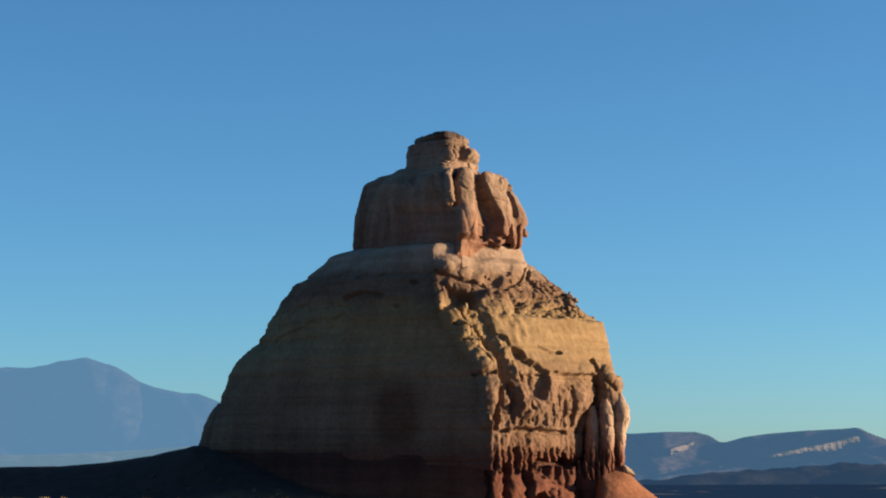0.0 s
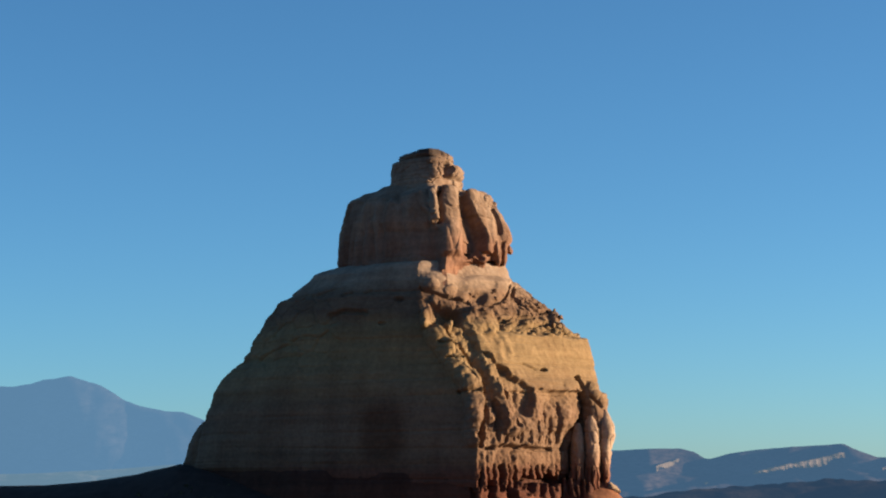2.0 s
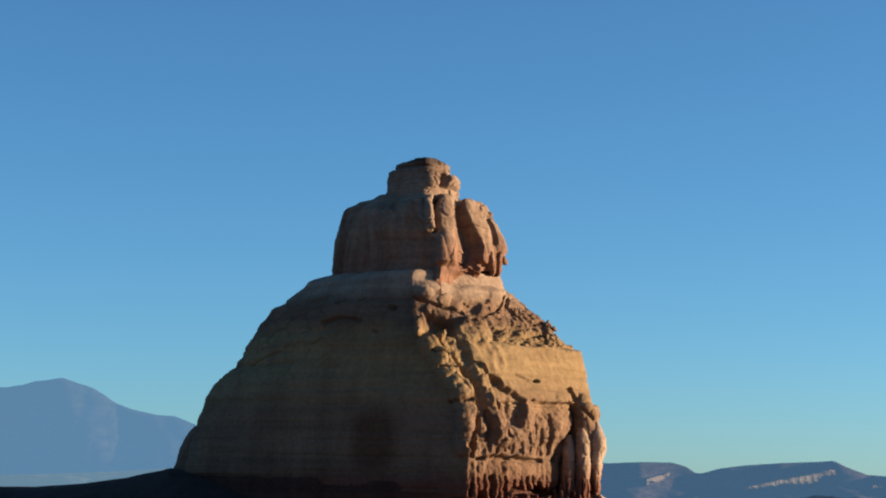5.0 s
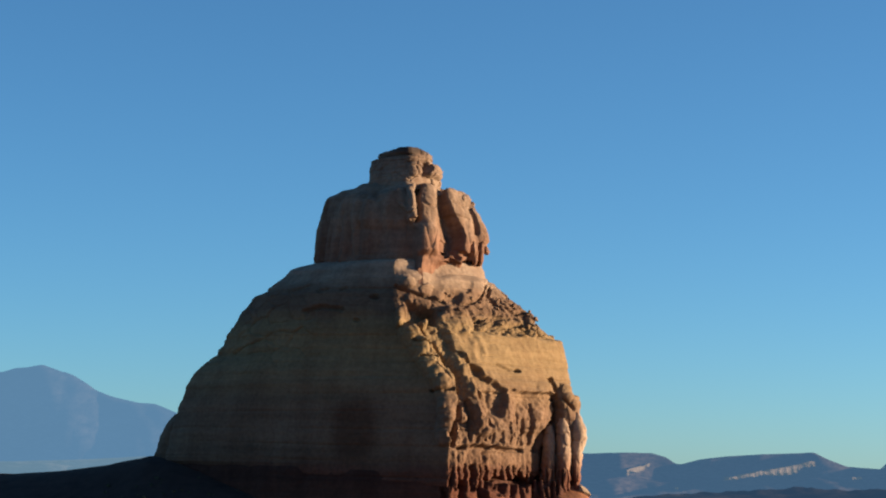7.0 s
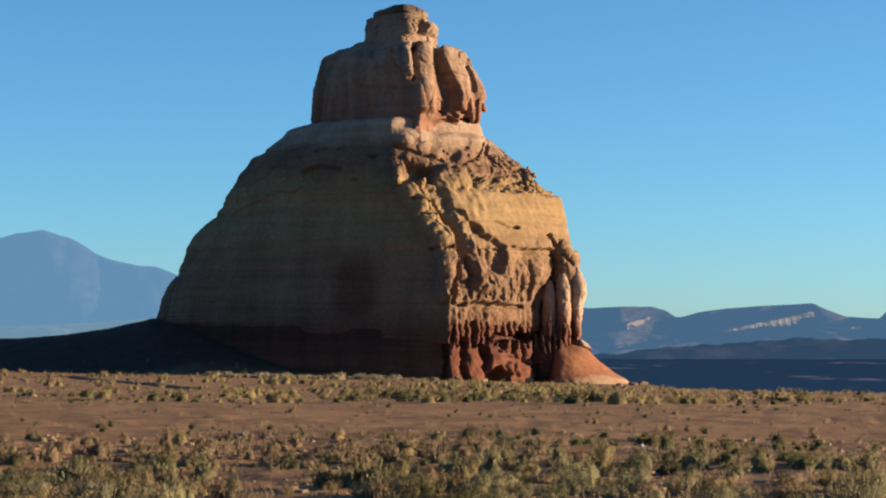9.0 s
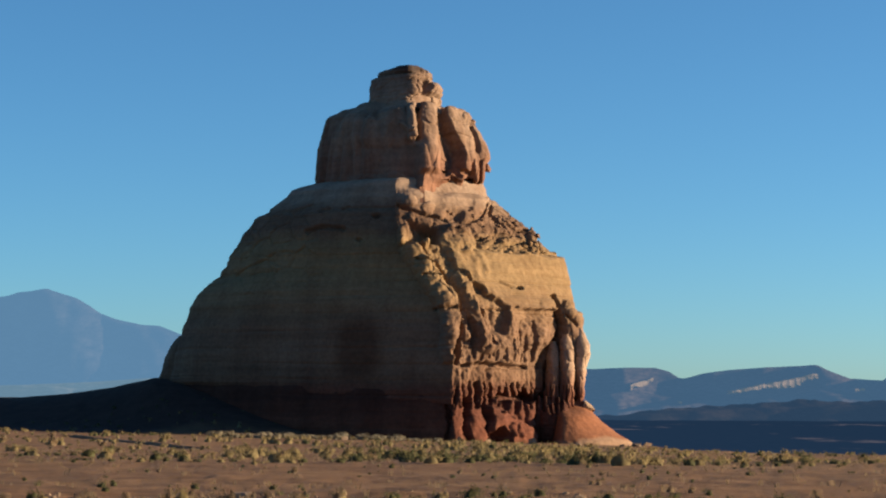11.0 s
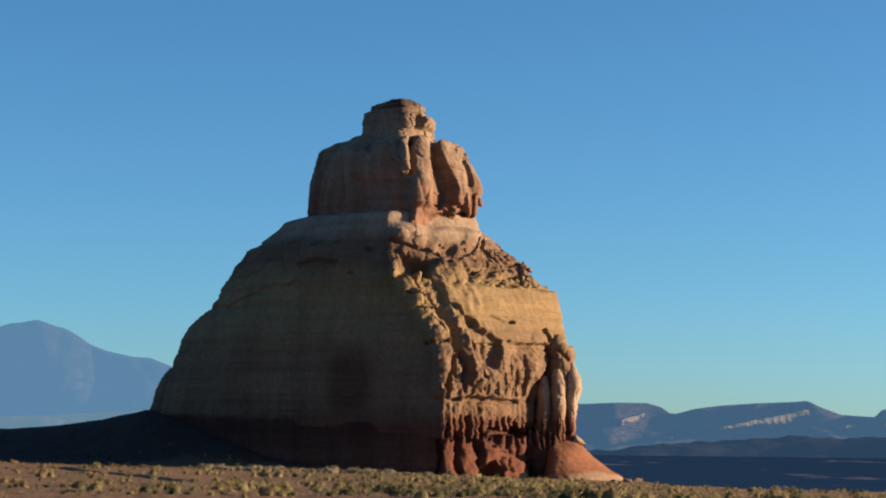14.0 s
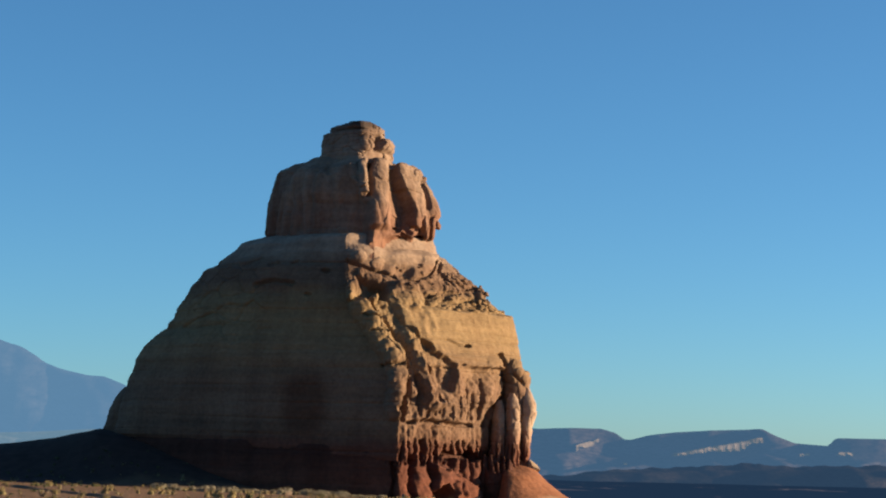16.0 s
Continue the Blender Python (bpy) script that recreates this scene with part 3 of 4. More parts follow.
    d -= f * 2.6 * bar(bx, bh, [(3.2, 30.6), (4.3, 28.8), (6.9, 26.1), (8.4, 23.7), (10.0, 21.1), (10.25, 17.7), (9.8, 13.5), (9.7, 11.8)], 0.46 + 0.5 * noise3(x * 0.45, y * 0.45, h * 0.45))
    spine2 = [(10.2, 24.3), (11.6, 21.6), (13.0, 17.8), (13.9, 14.2)]
    d += f * 1.15 * bar(wx, wh, spine2, 1.2) * (0.8 + 0.9 * noise3(x * 0.6 + 3, y * 0.6, h * 0.5))
    for kx, kh, kr in ((10.4, 24.4, 0.7), (11.3, 22.4, 0.8), (12.4, 20.9, 0.7), (12.1, 18.8, 0.8), (13.2, 17.2, 0.8), (11.2, 16.2, 0.9), (12.8, 14.6, 0.7)):
        d += f * 0.45 * kr * knob(wx, wh, kx, kh, kr, kr * 1.5)
    d -= f * 1.2 * (bar(bx, bh, [(12.7, 20.0), (13.8, 17.6), (14.5, 14.6)], 0.28) + 0.6 * bar(bx, bh, [(11.6, 18.2), (12.0, 15.0), (12.2, 12.6)], 0.25))

    # the plain golden wall, proud of what lies below its slanting edge
    foot = np.interp(x, [7.6, 8.6, 11.1, 13.7, 15.9, 17.2, 26], [29.0, 27.2, 24.4, 22.4, 20.9, 20.0, 20.2])
    wall = step(foot - 0.12, foot + 0.20, wh + (0.25 + 0.5 * step(16, 14, x)) * noise3(x * 0.8, y * 0.8, h * 0.8)) * step(7.8, 9.2, x) * (1 - step(28.3, 29.3, bh + 0.9 * noise3(x * 0.35, y * 0.35, 2.0))) * f
    d += wall * (0.95 + 0.5 * step(16, 13, x) * noise3(x * 0.7, y * 0.7, h * 0.5) + 0.30 * fbm(x * 0.14 + 0.1 * h, y * 0.14, h * 0.28 + 0.06 * x, 4))
    for lh, lx0, lx1, dip in ((27.3, 9, 20, -0.3), (25.2, 14, 27, 0.1), (24.0, 13, 18.4, -0.7), (22.2, 18, 27, 0.2), (21.2, 15, 22, -0.4)):
        d -= lit * 0.28 * groove(x, h + 0.3 * noise3(x * 0.2, y * 0.2, lh), [(lx0, lh), (lx1, lh + dip)], 0.14) * np.clip(0.6 + 1.5 * noise3(x * 0.2, lh, 1.0), 0, 1)
    d -= f * (0.9 * knob(bx, bh, 19.2, 23.2, 0.55, 0.34) + 0.25 * bar(bx, bh, [(16.0, 23.9), (17.8, 23.2)], 0.22))
    # the fluted wall under it, with the slanting hollow at its inner end
    fl = step(20.1, 19.3, h) * step(11.2, 12.0, h) * step(14.0, 15.0, x) * (1 - step(21.5, 23.0, x)) * f
    d += fl * (0.60 * fbm(x * 0.5, y * 0.5, h * 0.4, 4) + 0.40 * rounded_ribs(wx, y, h, 0.50, 0.09) * step(18.5, 16.0, h + 2.0 * noise3(x * 0.3, 1.0, 5.0)) + 0.10 * rounded_ribs(x + 9, y, h, 1.1, 0.10))
    low = step(19.0, 17.0, h) * step(11.2, 12.2, h) * step(9.8, 10.8, x) * (1 - step(14.0, 15.2, x)) * f
    d += low * (0.42 * rounded_ribs(wx + 3, y, h, 0.6, 0.13) + 0.45 * fbm(x * 0.6, y * 0.6, h * 0.5, 4))
    d += f * 1.4 * np.clip((x - 10.8) / 6.0, 0, 1) * (1 - step(17.2, 20.2, x)) * step(20.6, 19.2, h) * step(10.6, 11.8, h)
    hx, hh = x + 0.35 * noise3(x * 0.5, y * 0.5, h * 0.5), h + 0.3 * noise3(x * 0.5, y * 0.5, h * 0.5 + 5)
    edge = np.interp(hh, [12, 16.6, 19.8, 21], [15.6, 16.6, 17.3, 17.5])
    d -= f * 1.4 * step(13.2, 14.6, hx) * (1 - step(edge - 0.25, edge + 0.25, hx)) * step(15.4, 17.0, hh) * (1 - step(19.7, 20.3, hh))
    for a, b in (((19.7, 18.2), (19.7, 12.2)), ((21.4, 18.4), (21.8, 12.3)), ((17.6, 15.4), (17.5, 12.0)), ((18.6, 15.6), (18.5, 12.2)), ((15.3, 14.4), (15.2, 12.2)), ((16.4, 14.0), (16.4, 12.0)), ((20.6, 16.0), (20.7, 12.2))):
        d -= f * 0.45 * bar(bx, bh, [a, b], 0.16)
    d += f * 0.35 * bar(x, h + 0.1 * noise3(x * 0.5, 1.0, 3.0), [(16.6, 19.95), (25.0, 20.35)], 0.22)
    # the bright belly and the gap that parts it from the pinnacles
    d += f * 1.2 * blob(x, h, 23.3, 17.4, 2.3, 4.0)
    d -= f * 1.4 * bar(bx, bh, [(24.5, 22.2), (25.2, 19.6), (25.3, 17.0), (23.3, 14.3), (22.7, 11.6)], 0.52) + f * 0.2 * bar(bx, bh, [(22.7, 11.6), (22.6, 5.0)], 0.45)
    # a level slot, the drip band under it, and hanging fingers at the foot
    d -= f * 1.5 * bar(x, bh, [(10.6, 11.3), (13.0, 11.7), (15.9, 11.5), (18.2, 11.3), (20.9, 11.3)], 0.33) * np.clip(0.75 + 1.6 * noise3(x * 0.5, y * 0.5, 6.0), 0.1, 1)
    d -= f * 0.7 * (knob(bx, bh, 13.2, 12.6, 0.25, 0.5) + knob(bx, bh, 14.2, 12.7, 0.25, 0.5) + knob(bx, bh, 16.2, 12.5, 0.25, 0.4))
    drip = step(11.4, 10.8, h) * step(9.2, 10.0, x) * (1 - step(21.4, 22.6, x)) * f
    d += drip * (0.60 * rounded_ribs(x + 7, y, h, 0.45, 0.10) + 0.15 * rounded_ribs(x, y, h, 1.2, 0.12))
    d -= drip * 2.5 * fingers(x, y, h, 1.08, 8.4, 5.2, 7.4, 0.0, 0.50)
    # small-scale roughness of the sunlit face
    cr, lev = blocks(wx * 0.55 + 8, y * 0.55, wh * 0.40)
    rough = lit * (1 - 0.8 * wall) * (1 - 0.92 * step(33.5, 35, h))
    d += rough * (0.08 * lev - 0.06 * np.exp(-(cr / 0.07) ** 2) + 0.36 * fbm(x * 0.8, y * 0.8, h * 0.8, 4))
    return d + 0.3 * left_rub


def pedestal_detail(x, y, h, N):
    fr = (y < 6) * 1.0
    lit = step(7.0, 10.0, x) * fr
    wx = x + 0.7 * fbm(x * 0.45, y * 0.45, h * 0.45, 4)
    wh = h + 0.7 * fbm(x * 0.45 + 4, y * 0.45, h * 0.45, 4)
    d = -0.22 - 0.45 * lit + 0.3 * fbm(x * 0.10, y * 0.10, h * 0.12, 3) + 0.6 * beds(x, y, h) + 0.10 * fbm(x * 0.9, y * 0.9, h * 0.9, 3)
    d += lit * 0.30 * rounded_ribs(x, y, h, 0.32, 0.10) + (1 - lit) * fr * 0.25 * rounded_ribs(x, y, h, 0.22, 0.08)
    # swelling mounds with deep gullies between them
    slope = np.interp(x, [14.4, 15.5, 20.8, 22], [5.6, 5.4, 2.4, 1.5])
    mound = step(14.3, 15.0, wx) * (1 - step(20.8, 21.8, wx)) * step(slope + 0.35, slope - 0.5, wh)
    d += fr * (1.6 * mound + (0.9 * bar(wx, wh, [(13.0, 5.2), (12.9, -2.0)], 1.35) + 0.6 * bar(wx, wh, [(10.2, 5.4), (10.0, -2.0)], 0.9)) * (0.8 + 0.8 * noise3(x * 0.4, y * 0.4, h * 0.35)))
    d += fr * (0.9 * bar(wx, wh, [(21.4, 6.2), (21.6, 2.6)], 0.65) + 0.7 * bar(wx, wh, [(18.4, 6.0), (18.6, 3.9)], 0.5) + 0.7 * bar(wx, wh, [(20.0, 6.0), (20.1, 3.4)], 0.45) + 0.6 * bar(wx, wh, [(16.6, 6.4), (16.5, 4.6)], 0.5))
    for gx, top, depth, wid in ((8.6, 6.5, 1.0, 0.35), (11.5, 7.5, 2.0, 0.40), (14.4, 6.8, 1.6, 0.35), (22.7, 7.0, 1.0, 0.6)):
        d -= fr * depth * bar(wx, wh, [(gx, top), (gx + 0.1, -1)], wid)
    d -= fr * (3.4 * knob(wx, wh, 15.9, 0.5, 1.2, 1.8) - 0.5 * bar(wx, wh, [(17.6, 2.6), (17.5, 0.8)], 0.3) - 0.5 * bar(wx, wh, [(18.5, 2.4), (18.5, 0.8)], 0.3))
    d += lit * 0.3 * fbm(x * 0.6, y * 0.6, h * 0.6, 4)
    d -= lit * 2.2 * fingers(x, y, 11.5 - h, 1.15, 6.2, 3.6, 5.6, 0.45, 0.46) * step(4.6, 5.4, wh)
    d -= lit * 2.8 * step(7.2, 8.0, wh) * (1 - step(20.4, 21.6, x))
    return d + lit * 1.0 * step(4.0, -1.0, h)


def build_butte():
    base = new("sandstone_butte")
    base.location = (RX, RY, RZ)
    tagged(base, "tall bell-shaped sandstone butte with banded tan walls", "butte")
    v, f, P_dome = shell(DOME, 480, 700, dome_detail, RIDGE, FRONT, 1.42, 1.22, sag=([34, 39], [0, 1.1]))
    part("dome", set_mesh("dome", v, f), M_DOME, base)
    v, f, _ = shell(TOWER, 260, 440, tower_detail, TOWER_RIDGE, FRONT, 1.5, 1.2, sag=([36, 42, 50], [1.1, 1.1, 0.4]))
    part("tower", set_mesh("tower", v, f), M_TOWER, base, "upright fluted upper block, rusty at its foot")
    v, f, _ = shell(CAP, 150, 300, cap_detail, RIDGE, FRONT, 1.6, 1.5)
    part("cap", set_mesh("cap", v, f), M_TOWER, base, "layered capstone with dark varnished top")
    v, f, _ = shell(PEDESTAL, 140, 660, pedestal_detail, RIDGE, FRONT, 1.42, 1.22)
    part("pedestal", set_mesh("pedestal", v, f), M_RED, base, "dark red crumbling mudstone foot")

    # the leaning pinnacles at the side
    def pin_detail(seed):
        def go(x, y, h, N):
            wx, wh = x + 0.2 * fbm(x * 0.6 + seed, y * 0.6, h * 0.5, 3), h + 0.2 * fbm(x * 0.6, y * 0.6 + seed, h * 0.5, 3)
            d = (0.25 if seed else 0.4) * fbm(x * 0.28 + seed, y * 0.28, h * 0.20, 4) + 0.08 * fbm(x * 1.3, y * 1.3, h * 0.9 + seed, 3)
            d += 0.22 * rounded_ribs(x + seed, y, h, 0.6, 0.06) * step(13.5, 10.0, h) + 0.5 * beds(x + seed, y, h)
            if not seed:        # the block behind: a stepped, knobbly flank
                d += 0.4 * knob(wx, wh, 29.2, 18.9, 0.9, 1.3) + 0.4 * knob(wx, wh, 27.8, 20.6, 1.1, 1.4) + 0.3 * knob(wx, wh, 26.2, 21.4, 1.1, 1.1) - 0.5 * bar(wx, wh, [(26.8, 19.6), (28.6, 18.0)], 0.25)
            cr, lev = blocks(wx * 0.4 + seed, y * 0.4, wh * 0.30)
            d += 0.08 * lev - 0.12 * np.exp(-(cr / 0.07) ** 2)
            return d - 0.9 * fingers(x + seed, y, h, 0.85, 8.6, 5.0, 6.6, seed, 0.66) * step(3.9, 4.6, h)
        return go
    PINS = [  # left and right profile, place in depth, how far it stands out, fullness
        ([(25.2, 22.0, 27.0, 22.2), (24.9, 21.5, 27.8, 21.7), (24.7, 20.4, 28.4, 20.6), (24.5, 19.0, 29.5, 19.8), (24.4, 17.2, 29.7, 18.2), (24.3, 15.4, 30.3, 16.2), (24.2, 13.0, 30.7, 14.4), (24.2, 11.0, 30.1, 12.4), (24.2, 8.0, 29.8, 9.3), (24.4, 2.0, 29.4, 3.0)], -2.2, 4.0, 1.7),
        ([(26.6, 16.5, 27.3, 16.5), (26.2, 15.8, 27.8, 15.7), (26.0, 14.3, 28.2, 14.3), (25.9, 12.0, 28.4, 11.6), (25.8, 9.6, 28.3, 9.4), (25.7, 7.0, 28.3, 7.0), (25.7, 3.6, 28.5, 3.6)], -5.7, 1.9, 2.0),
        ([(24.6, 15.4, 25.2, 15.4), (24.2, 14.7, 25.6, 14.6), (23.9, 13.0, 25.9, 13.2), (23.8, 10.5, 26.0, 10.5), (23.7, 8.0, 25.9, 8.0), (23.5, 5.6, 26.0, 5.6), (23.5, 3.6, 26.0, 3.6)], -5.8, 1.9, 2.0),
        ([(28.9, 17.6, 29.6, 17.5), (28.4, 16.9, 30.1, 16.6), (28.2, 15.2, 30.7, 15.0), (28.1, 13.4, 30.7, 13.4), (28.2, 11.4, 30.2, 11.4), (28.5, 9.0, 29.9, 9.0), (28.6, 6.6, 29.9, 6.6), (28.6, 3.8, 29.8, 3.8)], -4.6, 1.8, 2.0),
    ]
    for k, (prof, y0, dep, full) in enumerate(PINS):
        v, f, _ = shell(prof, 130, 120, pin_detail(3.7 * k), None, ([0, 40], [dep, dep]), full, full + 0.2, 0.0, y0)
        part("pinnacle", set_mesh("pinnacle", v, f), M_PIN if k else M_DOME, base, "pale weathered sandstone pinnacle")

    def apron_detail(x, y, h, N):
        return 0.16 * fbm(x * 0.3, y * 0.3, h * 0.3, 4) + 0.04 * fbm(x * 1.6, y * 1.6, h * 1.6, 3) + 0.05 * ridged(x * 0.5, y * 0.5, h * 0.05, 2)
    APRON = [(25.6, 6.2, 29.6, 6.2), (25.2, 5.0, 30.6, 5.0), (25.0, 3.0, 32.6, 3.0), (24.8, 1.2, 35.0, 1.2), (24.6, 0.3, 36.6, 0.3), (24.5, -0.6, 37.6, -0.4), (24.5, -1.2, 38.8, -0.9), (24.5, -2.4, 41.0, -1.9), (24.5, -4, 43, -4)]
    v, f, _ = shell(APRON, 150, 240, apron_detail, ([-5, 7], [26.0, 26.4]), ([-4, 0, 1, 3, 6.2], [12.5, 12, 11, 8.5, 5.5]), 2.0, 1.9, 0.0, -4.5)
    part("clay_slope", set_mesh("clay_slope", v, f), M_APRON, base, "smooth orange-red clay slope with pale rim")

    PLINTH = [(22.6, 7.0, 26.0, 6.8), (21.9, 6.5, 26.6, 6.2), (21.7, 5.2, 27.0, 5.2), (21.6, 3.0, 27.2, 3.0), (21.4, -4.0, 27.5, -4.0)]
    
    def plinth_detail(x, y, h, N):
        d = apron_detail(x, y, h, N) + 0.45 * rounded_ribs(x, y, h, 0.42, 0.10) + 0.45 * fbm(x * 0.5, y * 0.5, h * 0.4, 4) + 0.5 * beds(x, y, h)
        return d - 0.7 * fingers(x, y, 12 - h, 1.0, 7.4, 5.2, 6.6, 0.7, 0.5)
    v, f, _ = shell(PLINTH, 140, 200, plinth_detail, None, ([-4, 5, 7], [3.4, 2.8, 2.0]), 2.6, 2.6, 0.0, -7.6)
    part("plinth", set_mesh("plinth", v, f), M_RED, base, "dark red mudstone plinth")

    def spur_detail(x, y, h, N):
        return 0.5 * fbm(x * 0.2, y * 0.2, h * 0.2, 4) + 0.1 * fbm(x, y, h, 3)
    SPUR = [(-34.2, 16.5, -33.0, 16.5), (-35.1, 15.4, -31, 15.6), (-36.3, 12.5, -30, 12.5), (-37.3, 9.5, -29, 9.5), (-38.2, 5, -28, 5)]
    v, f, _ = shell(SPUR, 120, 140, spur_detail, None, ([0, 20], [4, 3]), 2, 2, -0.35, 4.0)
    part("spur", set_mesh("spur", v, f), M_DOME, base)
    return base, P_dome


BUTTE, DOME_GRID = build_butte()


# ================= the distance =================
def ridge_range(name, azimuths, heights, far, depth, floor_z, mat, label, rough, cliff, gullies=0.22, jag=0.0):
    """A range of hills: a crest by azimuth (metres sideways at its distance), falling to the plain towards us and away."""
    cols, rows = 360, 50
    x = np.linspace(azimuths[0], azimuths[-1], cols)[None, :]
    t = np.linspace(0, 1, rows)[:, None]
    crest = np.interp(x, azimuths, heights) + jag * fbm(x * 0.012, x * 0.001, 5.0, 5, 0.6)
    even = np.convolve(np.pad(crest[0], 14, 'edge'), np.hanning(31)[1:-1] / np.hanning(31).sum(), 'valid')[None, :]
    crest = even + (crest - even) * step(0.30, 0.49, np.minimum(t, 1 - t))       # sharp at the skyline, even below
    fall = np.where(t < 0.5, np.interp(t / 0.5, [0, 0.55, 0.78, 0.84, 1], [0, 1 - cliff * 1.35, 1 - cliff, 0.97, 1]), np.interp(t, [0.5, 1], [1, 0.2]))
    y = far - depth / 2 + depth * t + rough * fbm(x * 0.004, t * 2.5, 0.2, 4) * 2.0
    n = fbm(x * 0.007 + 1.4 * t, 3.5 * t, 2.2, 4)
    z = floor_z + (crest - floor_z) * np.clip(fall + (gullies * n) * np.sin(math.pi * np.clip(t / 0.5, 0, 1)), 0, 1) + 0.6 * fbm(x * 0.03, y * 0.03, 7.0, 3)
    x = x * (1 + 0 * t) * (y / far)
    me = set_mesh(name, np.stack([x, y, z], -1).reshape(-1, 3), grid_quads(rows, cols)[:, ::-1])
    return tagged(part(name, me, mat), label, "mountain range" if "mountain" in name else "mesa", kind="structure")


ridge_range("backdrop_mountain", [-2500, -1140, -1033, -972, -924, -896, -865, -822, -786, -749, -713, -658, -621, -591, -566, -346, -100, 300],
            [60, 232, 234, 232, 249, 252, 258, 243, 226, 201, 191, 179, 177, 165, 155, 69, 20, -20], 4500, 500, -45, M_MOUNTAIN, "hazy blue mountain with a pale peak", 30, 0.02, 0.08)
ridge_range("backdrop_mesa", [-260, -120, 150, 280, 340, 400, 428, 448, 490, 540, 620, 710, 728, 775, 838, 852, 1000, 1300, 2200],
            [-44, 36, 78, 76, 79, 80, 73, 58, 69, 76, 82, 88, 79, 61, 58, 73, 73, 60, 50], 4000, 420, -45, M_MESA, "flat-topped mesa with broken rim and painted blue haze", 40, 0.35)


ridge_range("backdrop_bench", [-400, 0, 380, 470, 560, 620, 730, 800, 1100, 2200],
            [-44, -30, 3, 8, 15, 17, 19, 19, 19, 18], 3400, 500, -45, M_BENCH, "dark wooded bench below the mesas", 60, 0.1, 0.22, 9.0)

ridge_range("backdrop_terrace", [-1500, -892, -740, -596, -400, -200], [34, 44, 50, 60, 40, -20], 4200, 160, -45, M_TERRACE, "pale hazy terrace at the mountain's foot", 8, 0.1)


def pale_cliffs():
    """Sunlit cliff faces that stand out of the mesa's front."""
    V = np.empty(50 * 360 * 3)
    bpy.data.objects["backdrop_mesa"].data.vertices.foreach_get("co", V)
    V = V.reshape(50, 360, 3)[:25]

    def face_y(x, z):
        col = V[:, np.abs(V[21, :, 0] - x).argmin()]
        return np.interp(z, np.maximum.accumulate(col[:, 2]), col[:, 1])
    for x0, x1, z0, z1, h0, h1 in ((345, 392, 47, 60, 15, 8), (530, 704, 34, 70, 6, 24), (432, 440, 16, 17, 6, 5), (770, 790, 40, 42, 6, 6), (840, 870, 44, 46, 8, 8)):
        t = np.linspace(0, 1, 120)
        xs = x0 + (x1 - x0) * t
        top = z0 + (z1 - z0) * t + 3.5 * fbm(xs * 0.07, xs * 0.02, 4.0, 4)
        ht = 0.75 * (h0 + (h1 - h0) * t) * np.clip(0.8 + 1.1 * fbm(xs * 0.045, xs * 0.03, 9.0, 4, 0.55), 0.25, 1.3)
        right = face_y(x1, z1 - h1) - 12
        left = min(face_y(x0, z0 - h0) - 12, right - 0.45 * (x1 - x0))
        y = left + (right - left) * t + 2.0 * fbm(xs * 0.05, xs * 0.01, 1.0, 4)
        rows = [np.stack([xs, y + k, top - ht * f_], -1) for f_, k in ((0, 90), (0, 4), (0.5, 2), (1, 0), (1.0, 90))]
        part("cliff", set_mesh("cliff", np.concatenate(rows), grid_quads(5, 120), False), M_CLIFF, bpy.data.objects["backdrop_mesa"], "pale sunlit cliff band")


pale_cliffs()


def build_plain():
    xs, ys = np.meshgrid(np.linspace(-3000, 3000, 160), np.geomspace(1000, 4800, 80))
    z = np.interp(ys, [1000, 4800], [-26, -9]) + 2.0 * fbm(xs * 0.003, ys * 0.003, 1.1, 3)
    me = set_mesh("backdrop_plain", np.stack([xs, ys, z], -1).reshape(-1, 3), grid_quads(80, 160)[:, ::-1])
    return tagged(part("backdrop_plain", me, M_PLAIN), "dark wooded valley plain with painted blue haze", "plain", kind="structure")


build_plain()


# ================= desert shrubs =================
def foliage_material(name, a, b_, c):
    m, n, l, b = material(name, 0.85)
    geo, info = n.new("ShaderNodeNewGeometry"), n.new("ShaderNodeObjectInfo")
    mix = math_node(n, l, 'ADD', math_node(n, l, 'MULTIPLY', geo.outputs["Random Per Island"], 0.30), math_node(n, l, 'MULTIPLY', info.outputs["Random"], 0.70))
    r = rgb_ramp(n, [(0.0, a), (0.5, b_), (1.0, c)])
    l.new(mix, r.inputs[0])
    t = tex_noise(n, l, 0.35, None, 3)
    l.new(geo.outputs["Position"], t.node.inputs["Vector"])
    v = rgb_ramp(n, [(0.3, (0.75, 0.75, 0.75)), (0.7, (1.25, 1.22, 1.1))])
    l.new(t, v.inputs[0])
    col = mix_rgb(n, l, 1.0, r.outputs[0], v.outputs[0], 'MULTIPLY')
    fine = tex_noise(n, l, 16.0, None, 4, 0.7)
    l.new(geo.outputs["Position"], fine.node.inputs["Vector"])
    w = rgb_ramp(n, [(0.33, (0.70, 0.68, 0.66)), (0.62, (1.24, 1.24, 1.24))])
    l.new(fine, w.inputs[0])
    col = mix_rgb(n, l, 1.0, col, w.outputs[0], 'MULTIPLY')
    l.new(col, b.inputs["Base Color"])
    bump(n, l, b, fine, 0.8, 0.05)
    thin = n.new("ShaderNodeBsdfTranslucent")
    l.new(col, thin.inputs["Color"])
    ms = n.new("ShaderNodeMixShader")
    ms.inputs[0].default_value = 0.50
    l.new(b.outputs[0], ms.inputs[1])
    l.new(thin.outputs[0], ms.inputs[2])
    l.new(ms.outputs[0], n["Material Output"].inputs["Surface"])
    return m


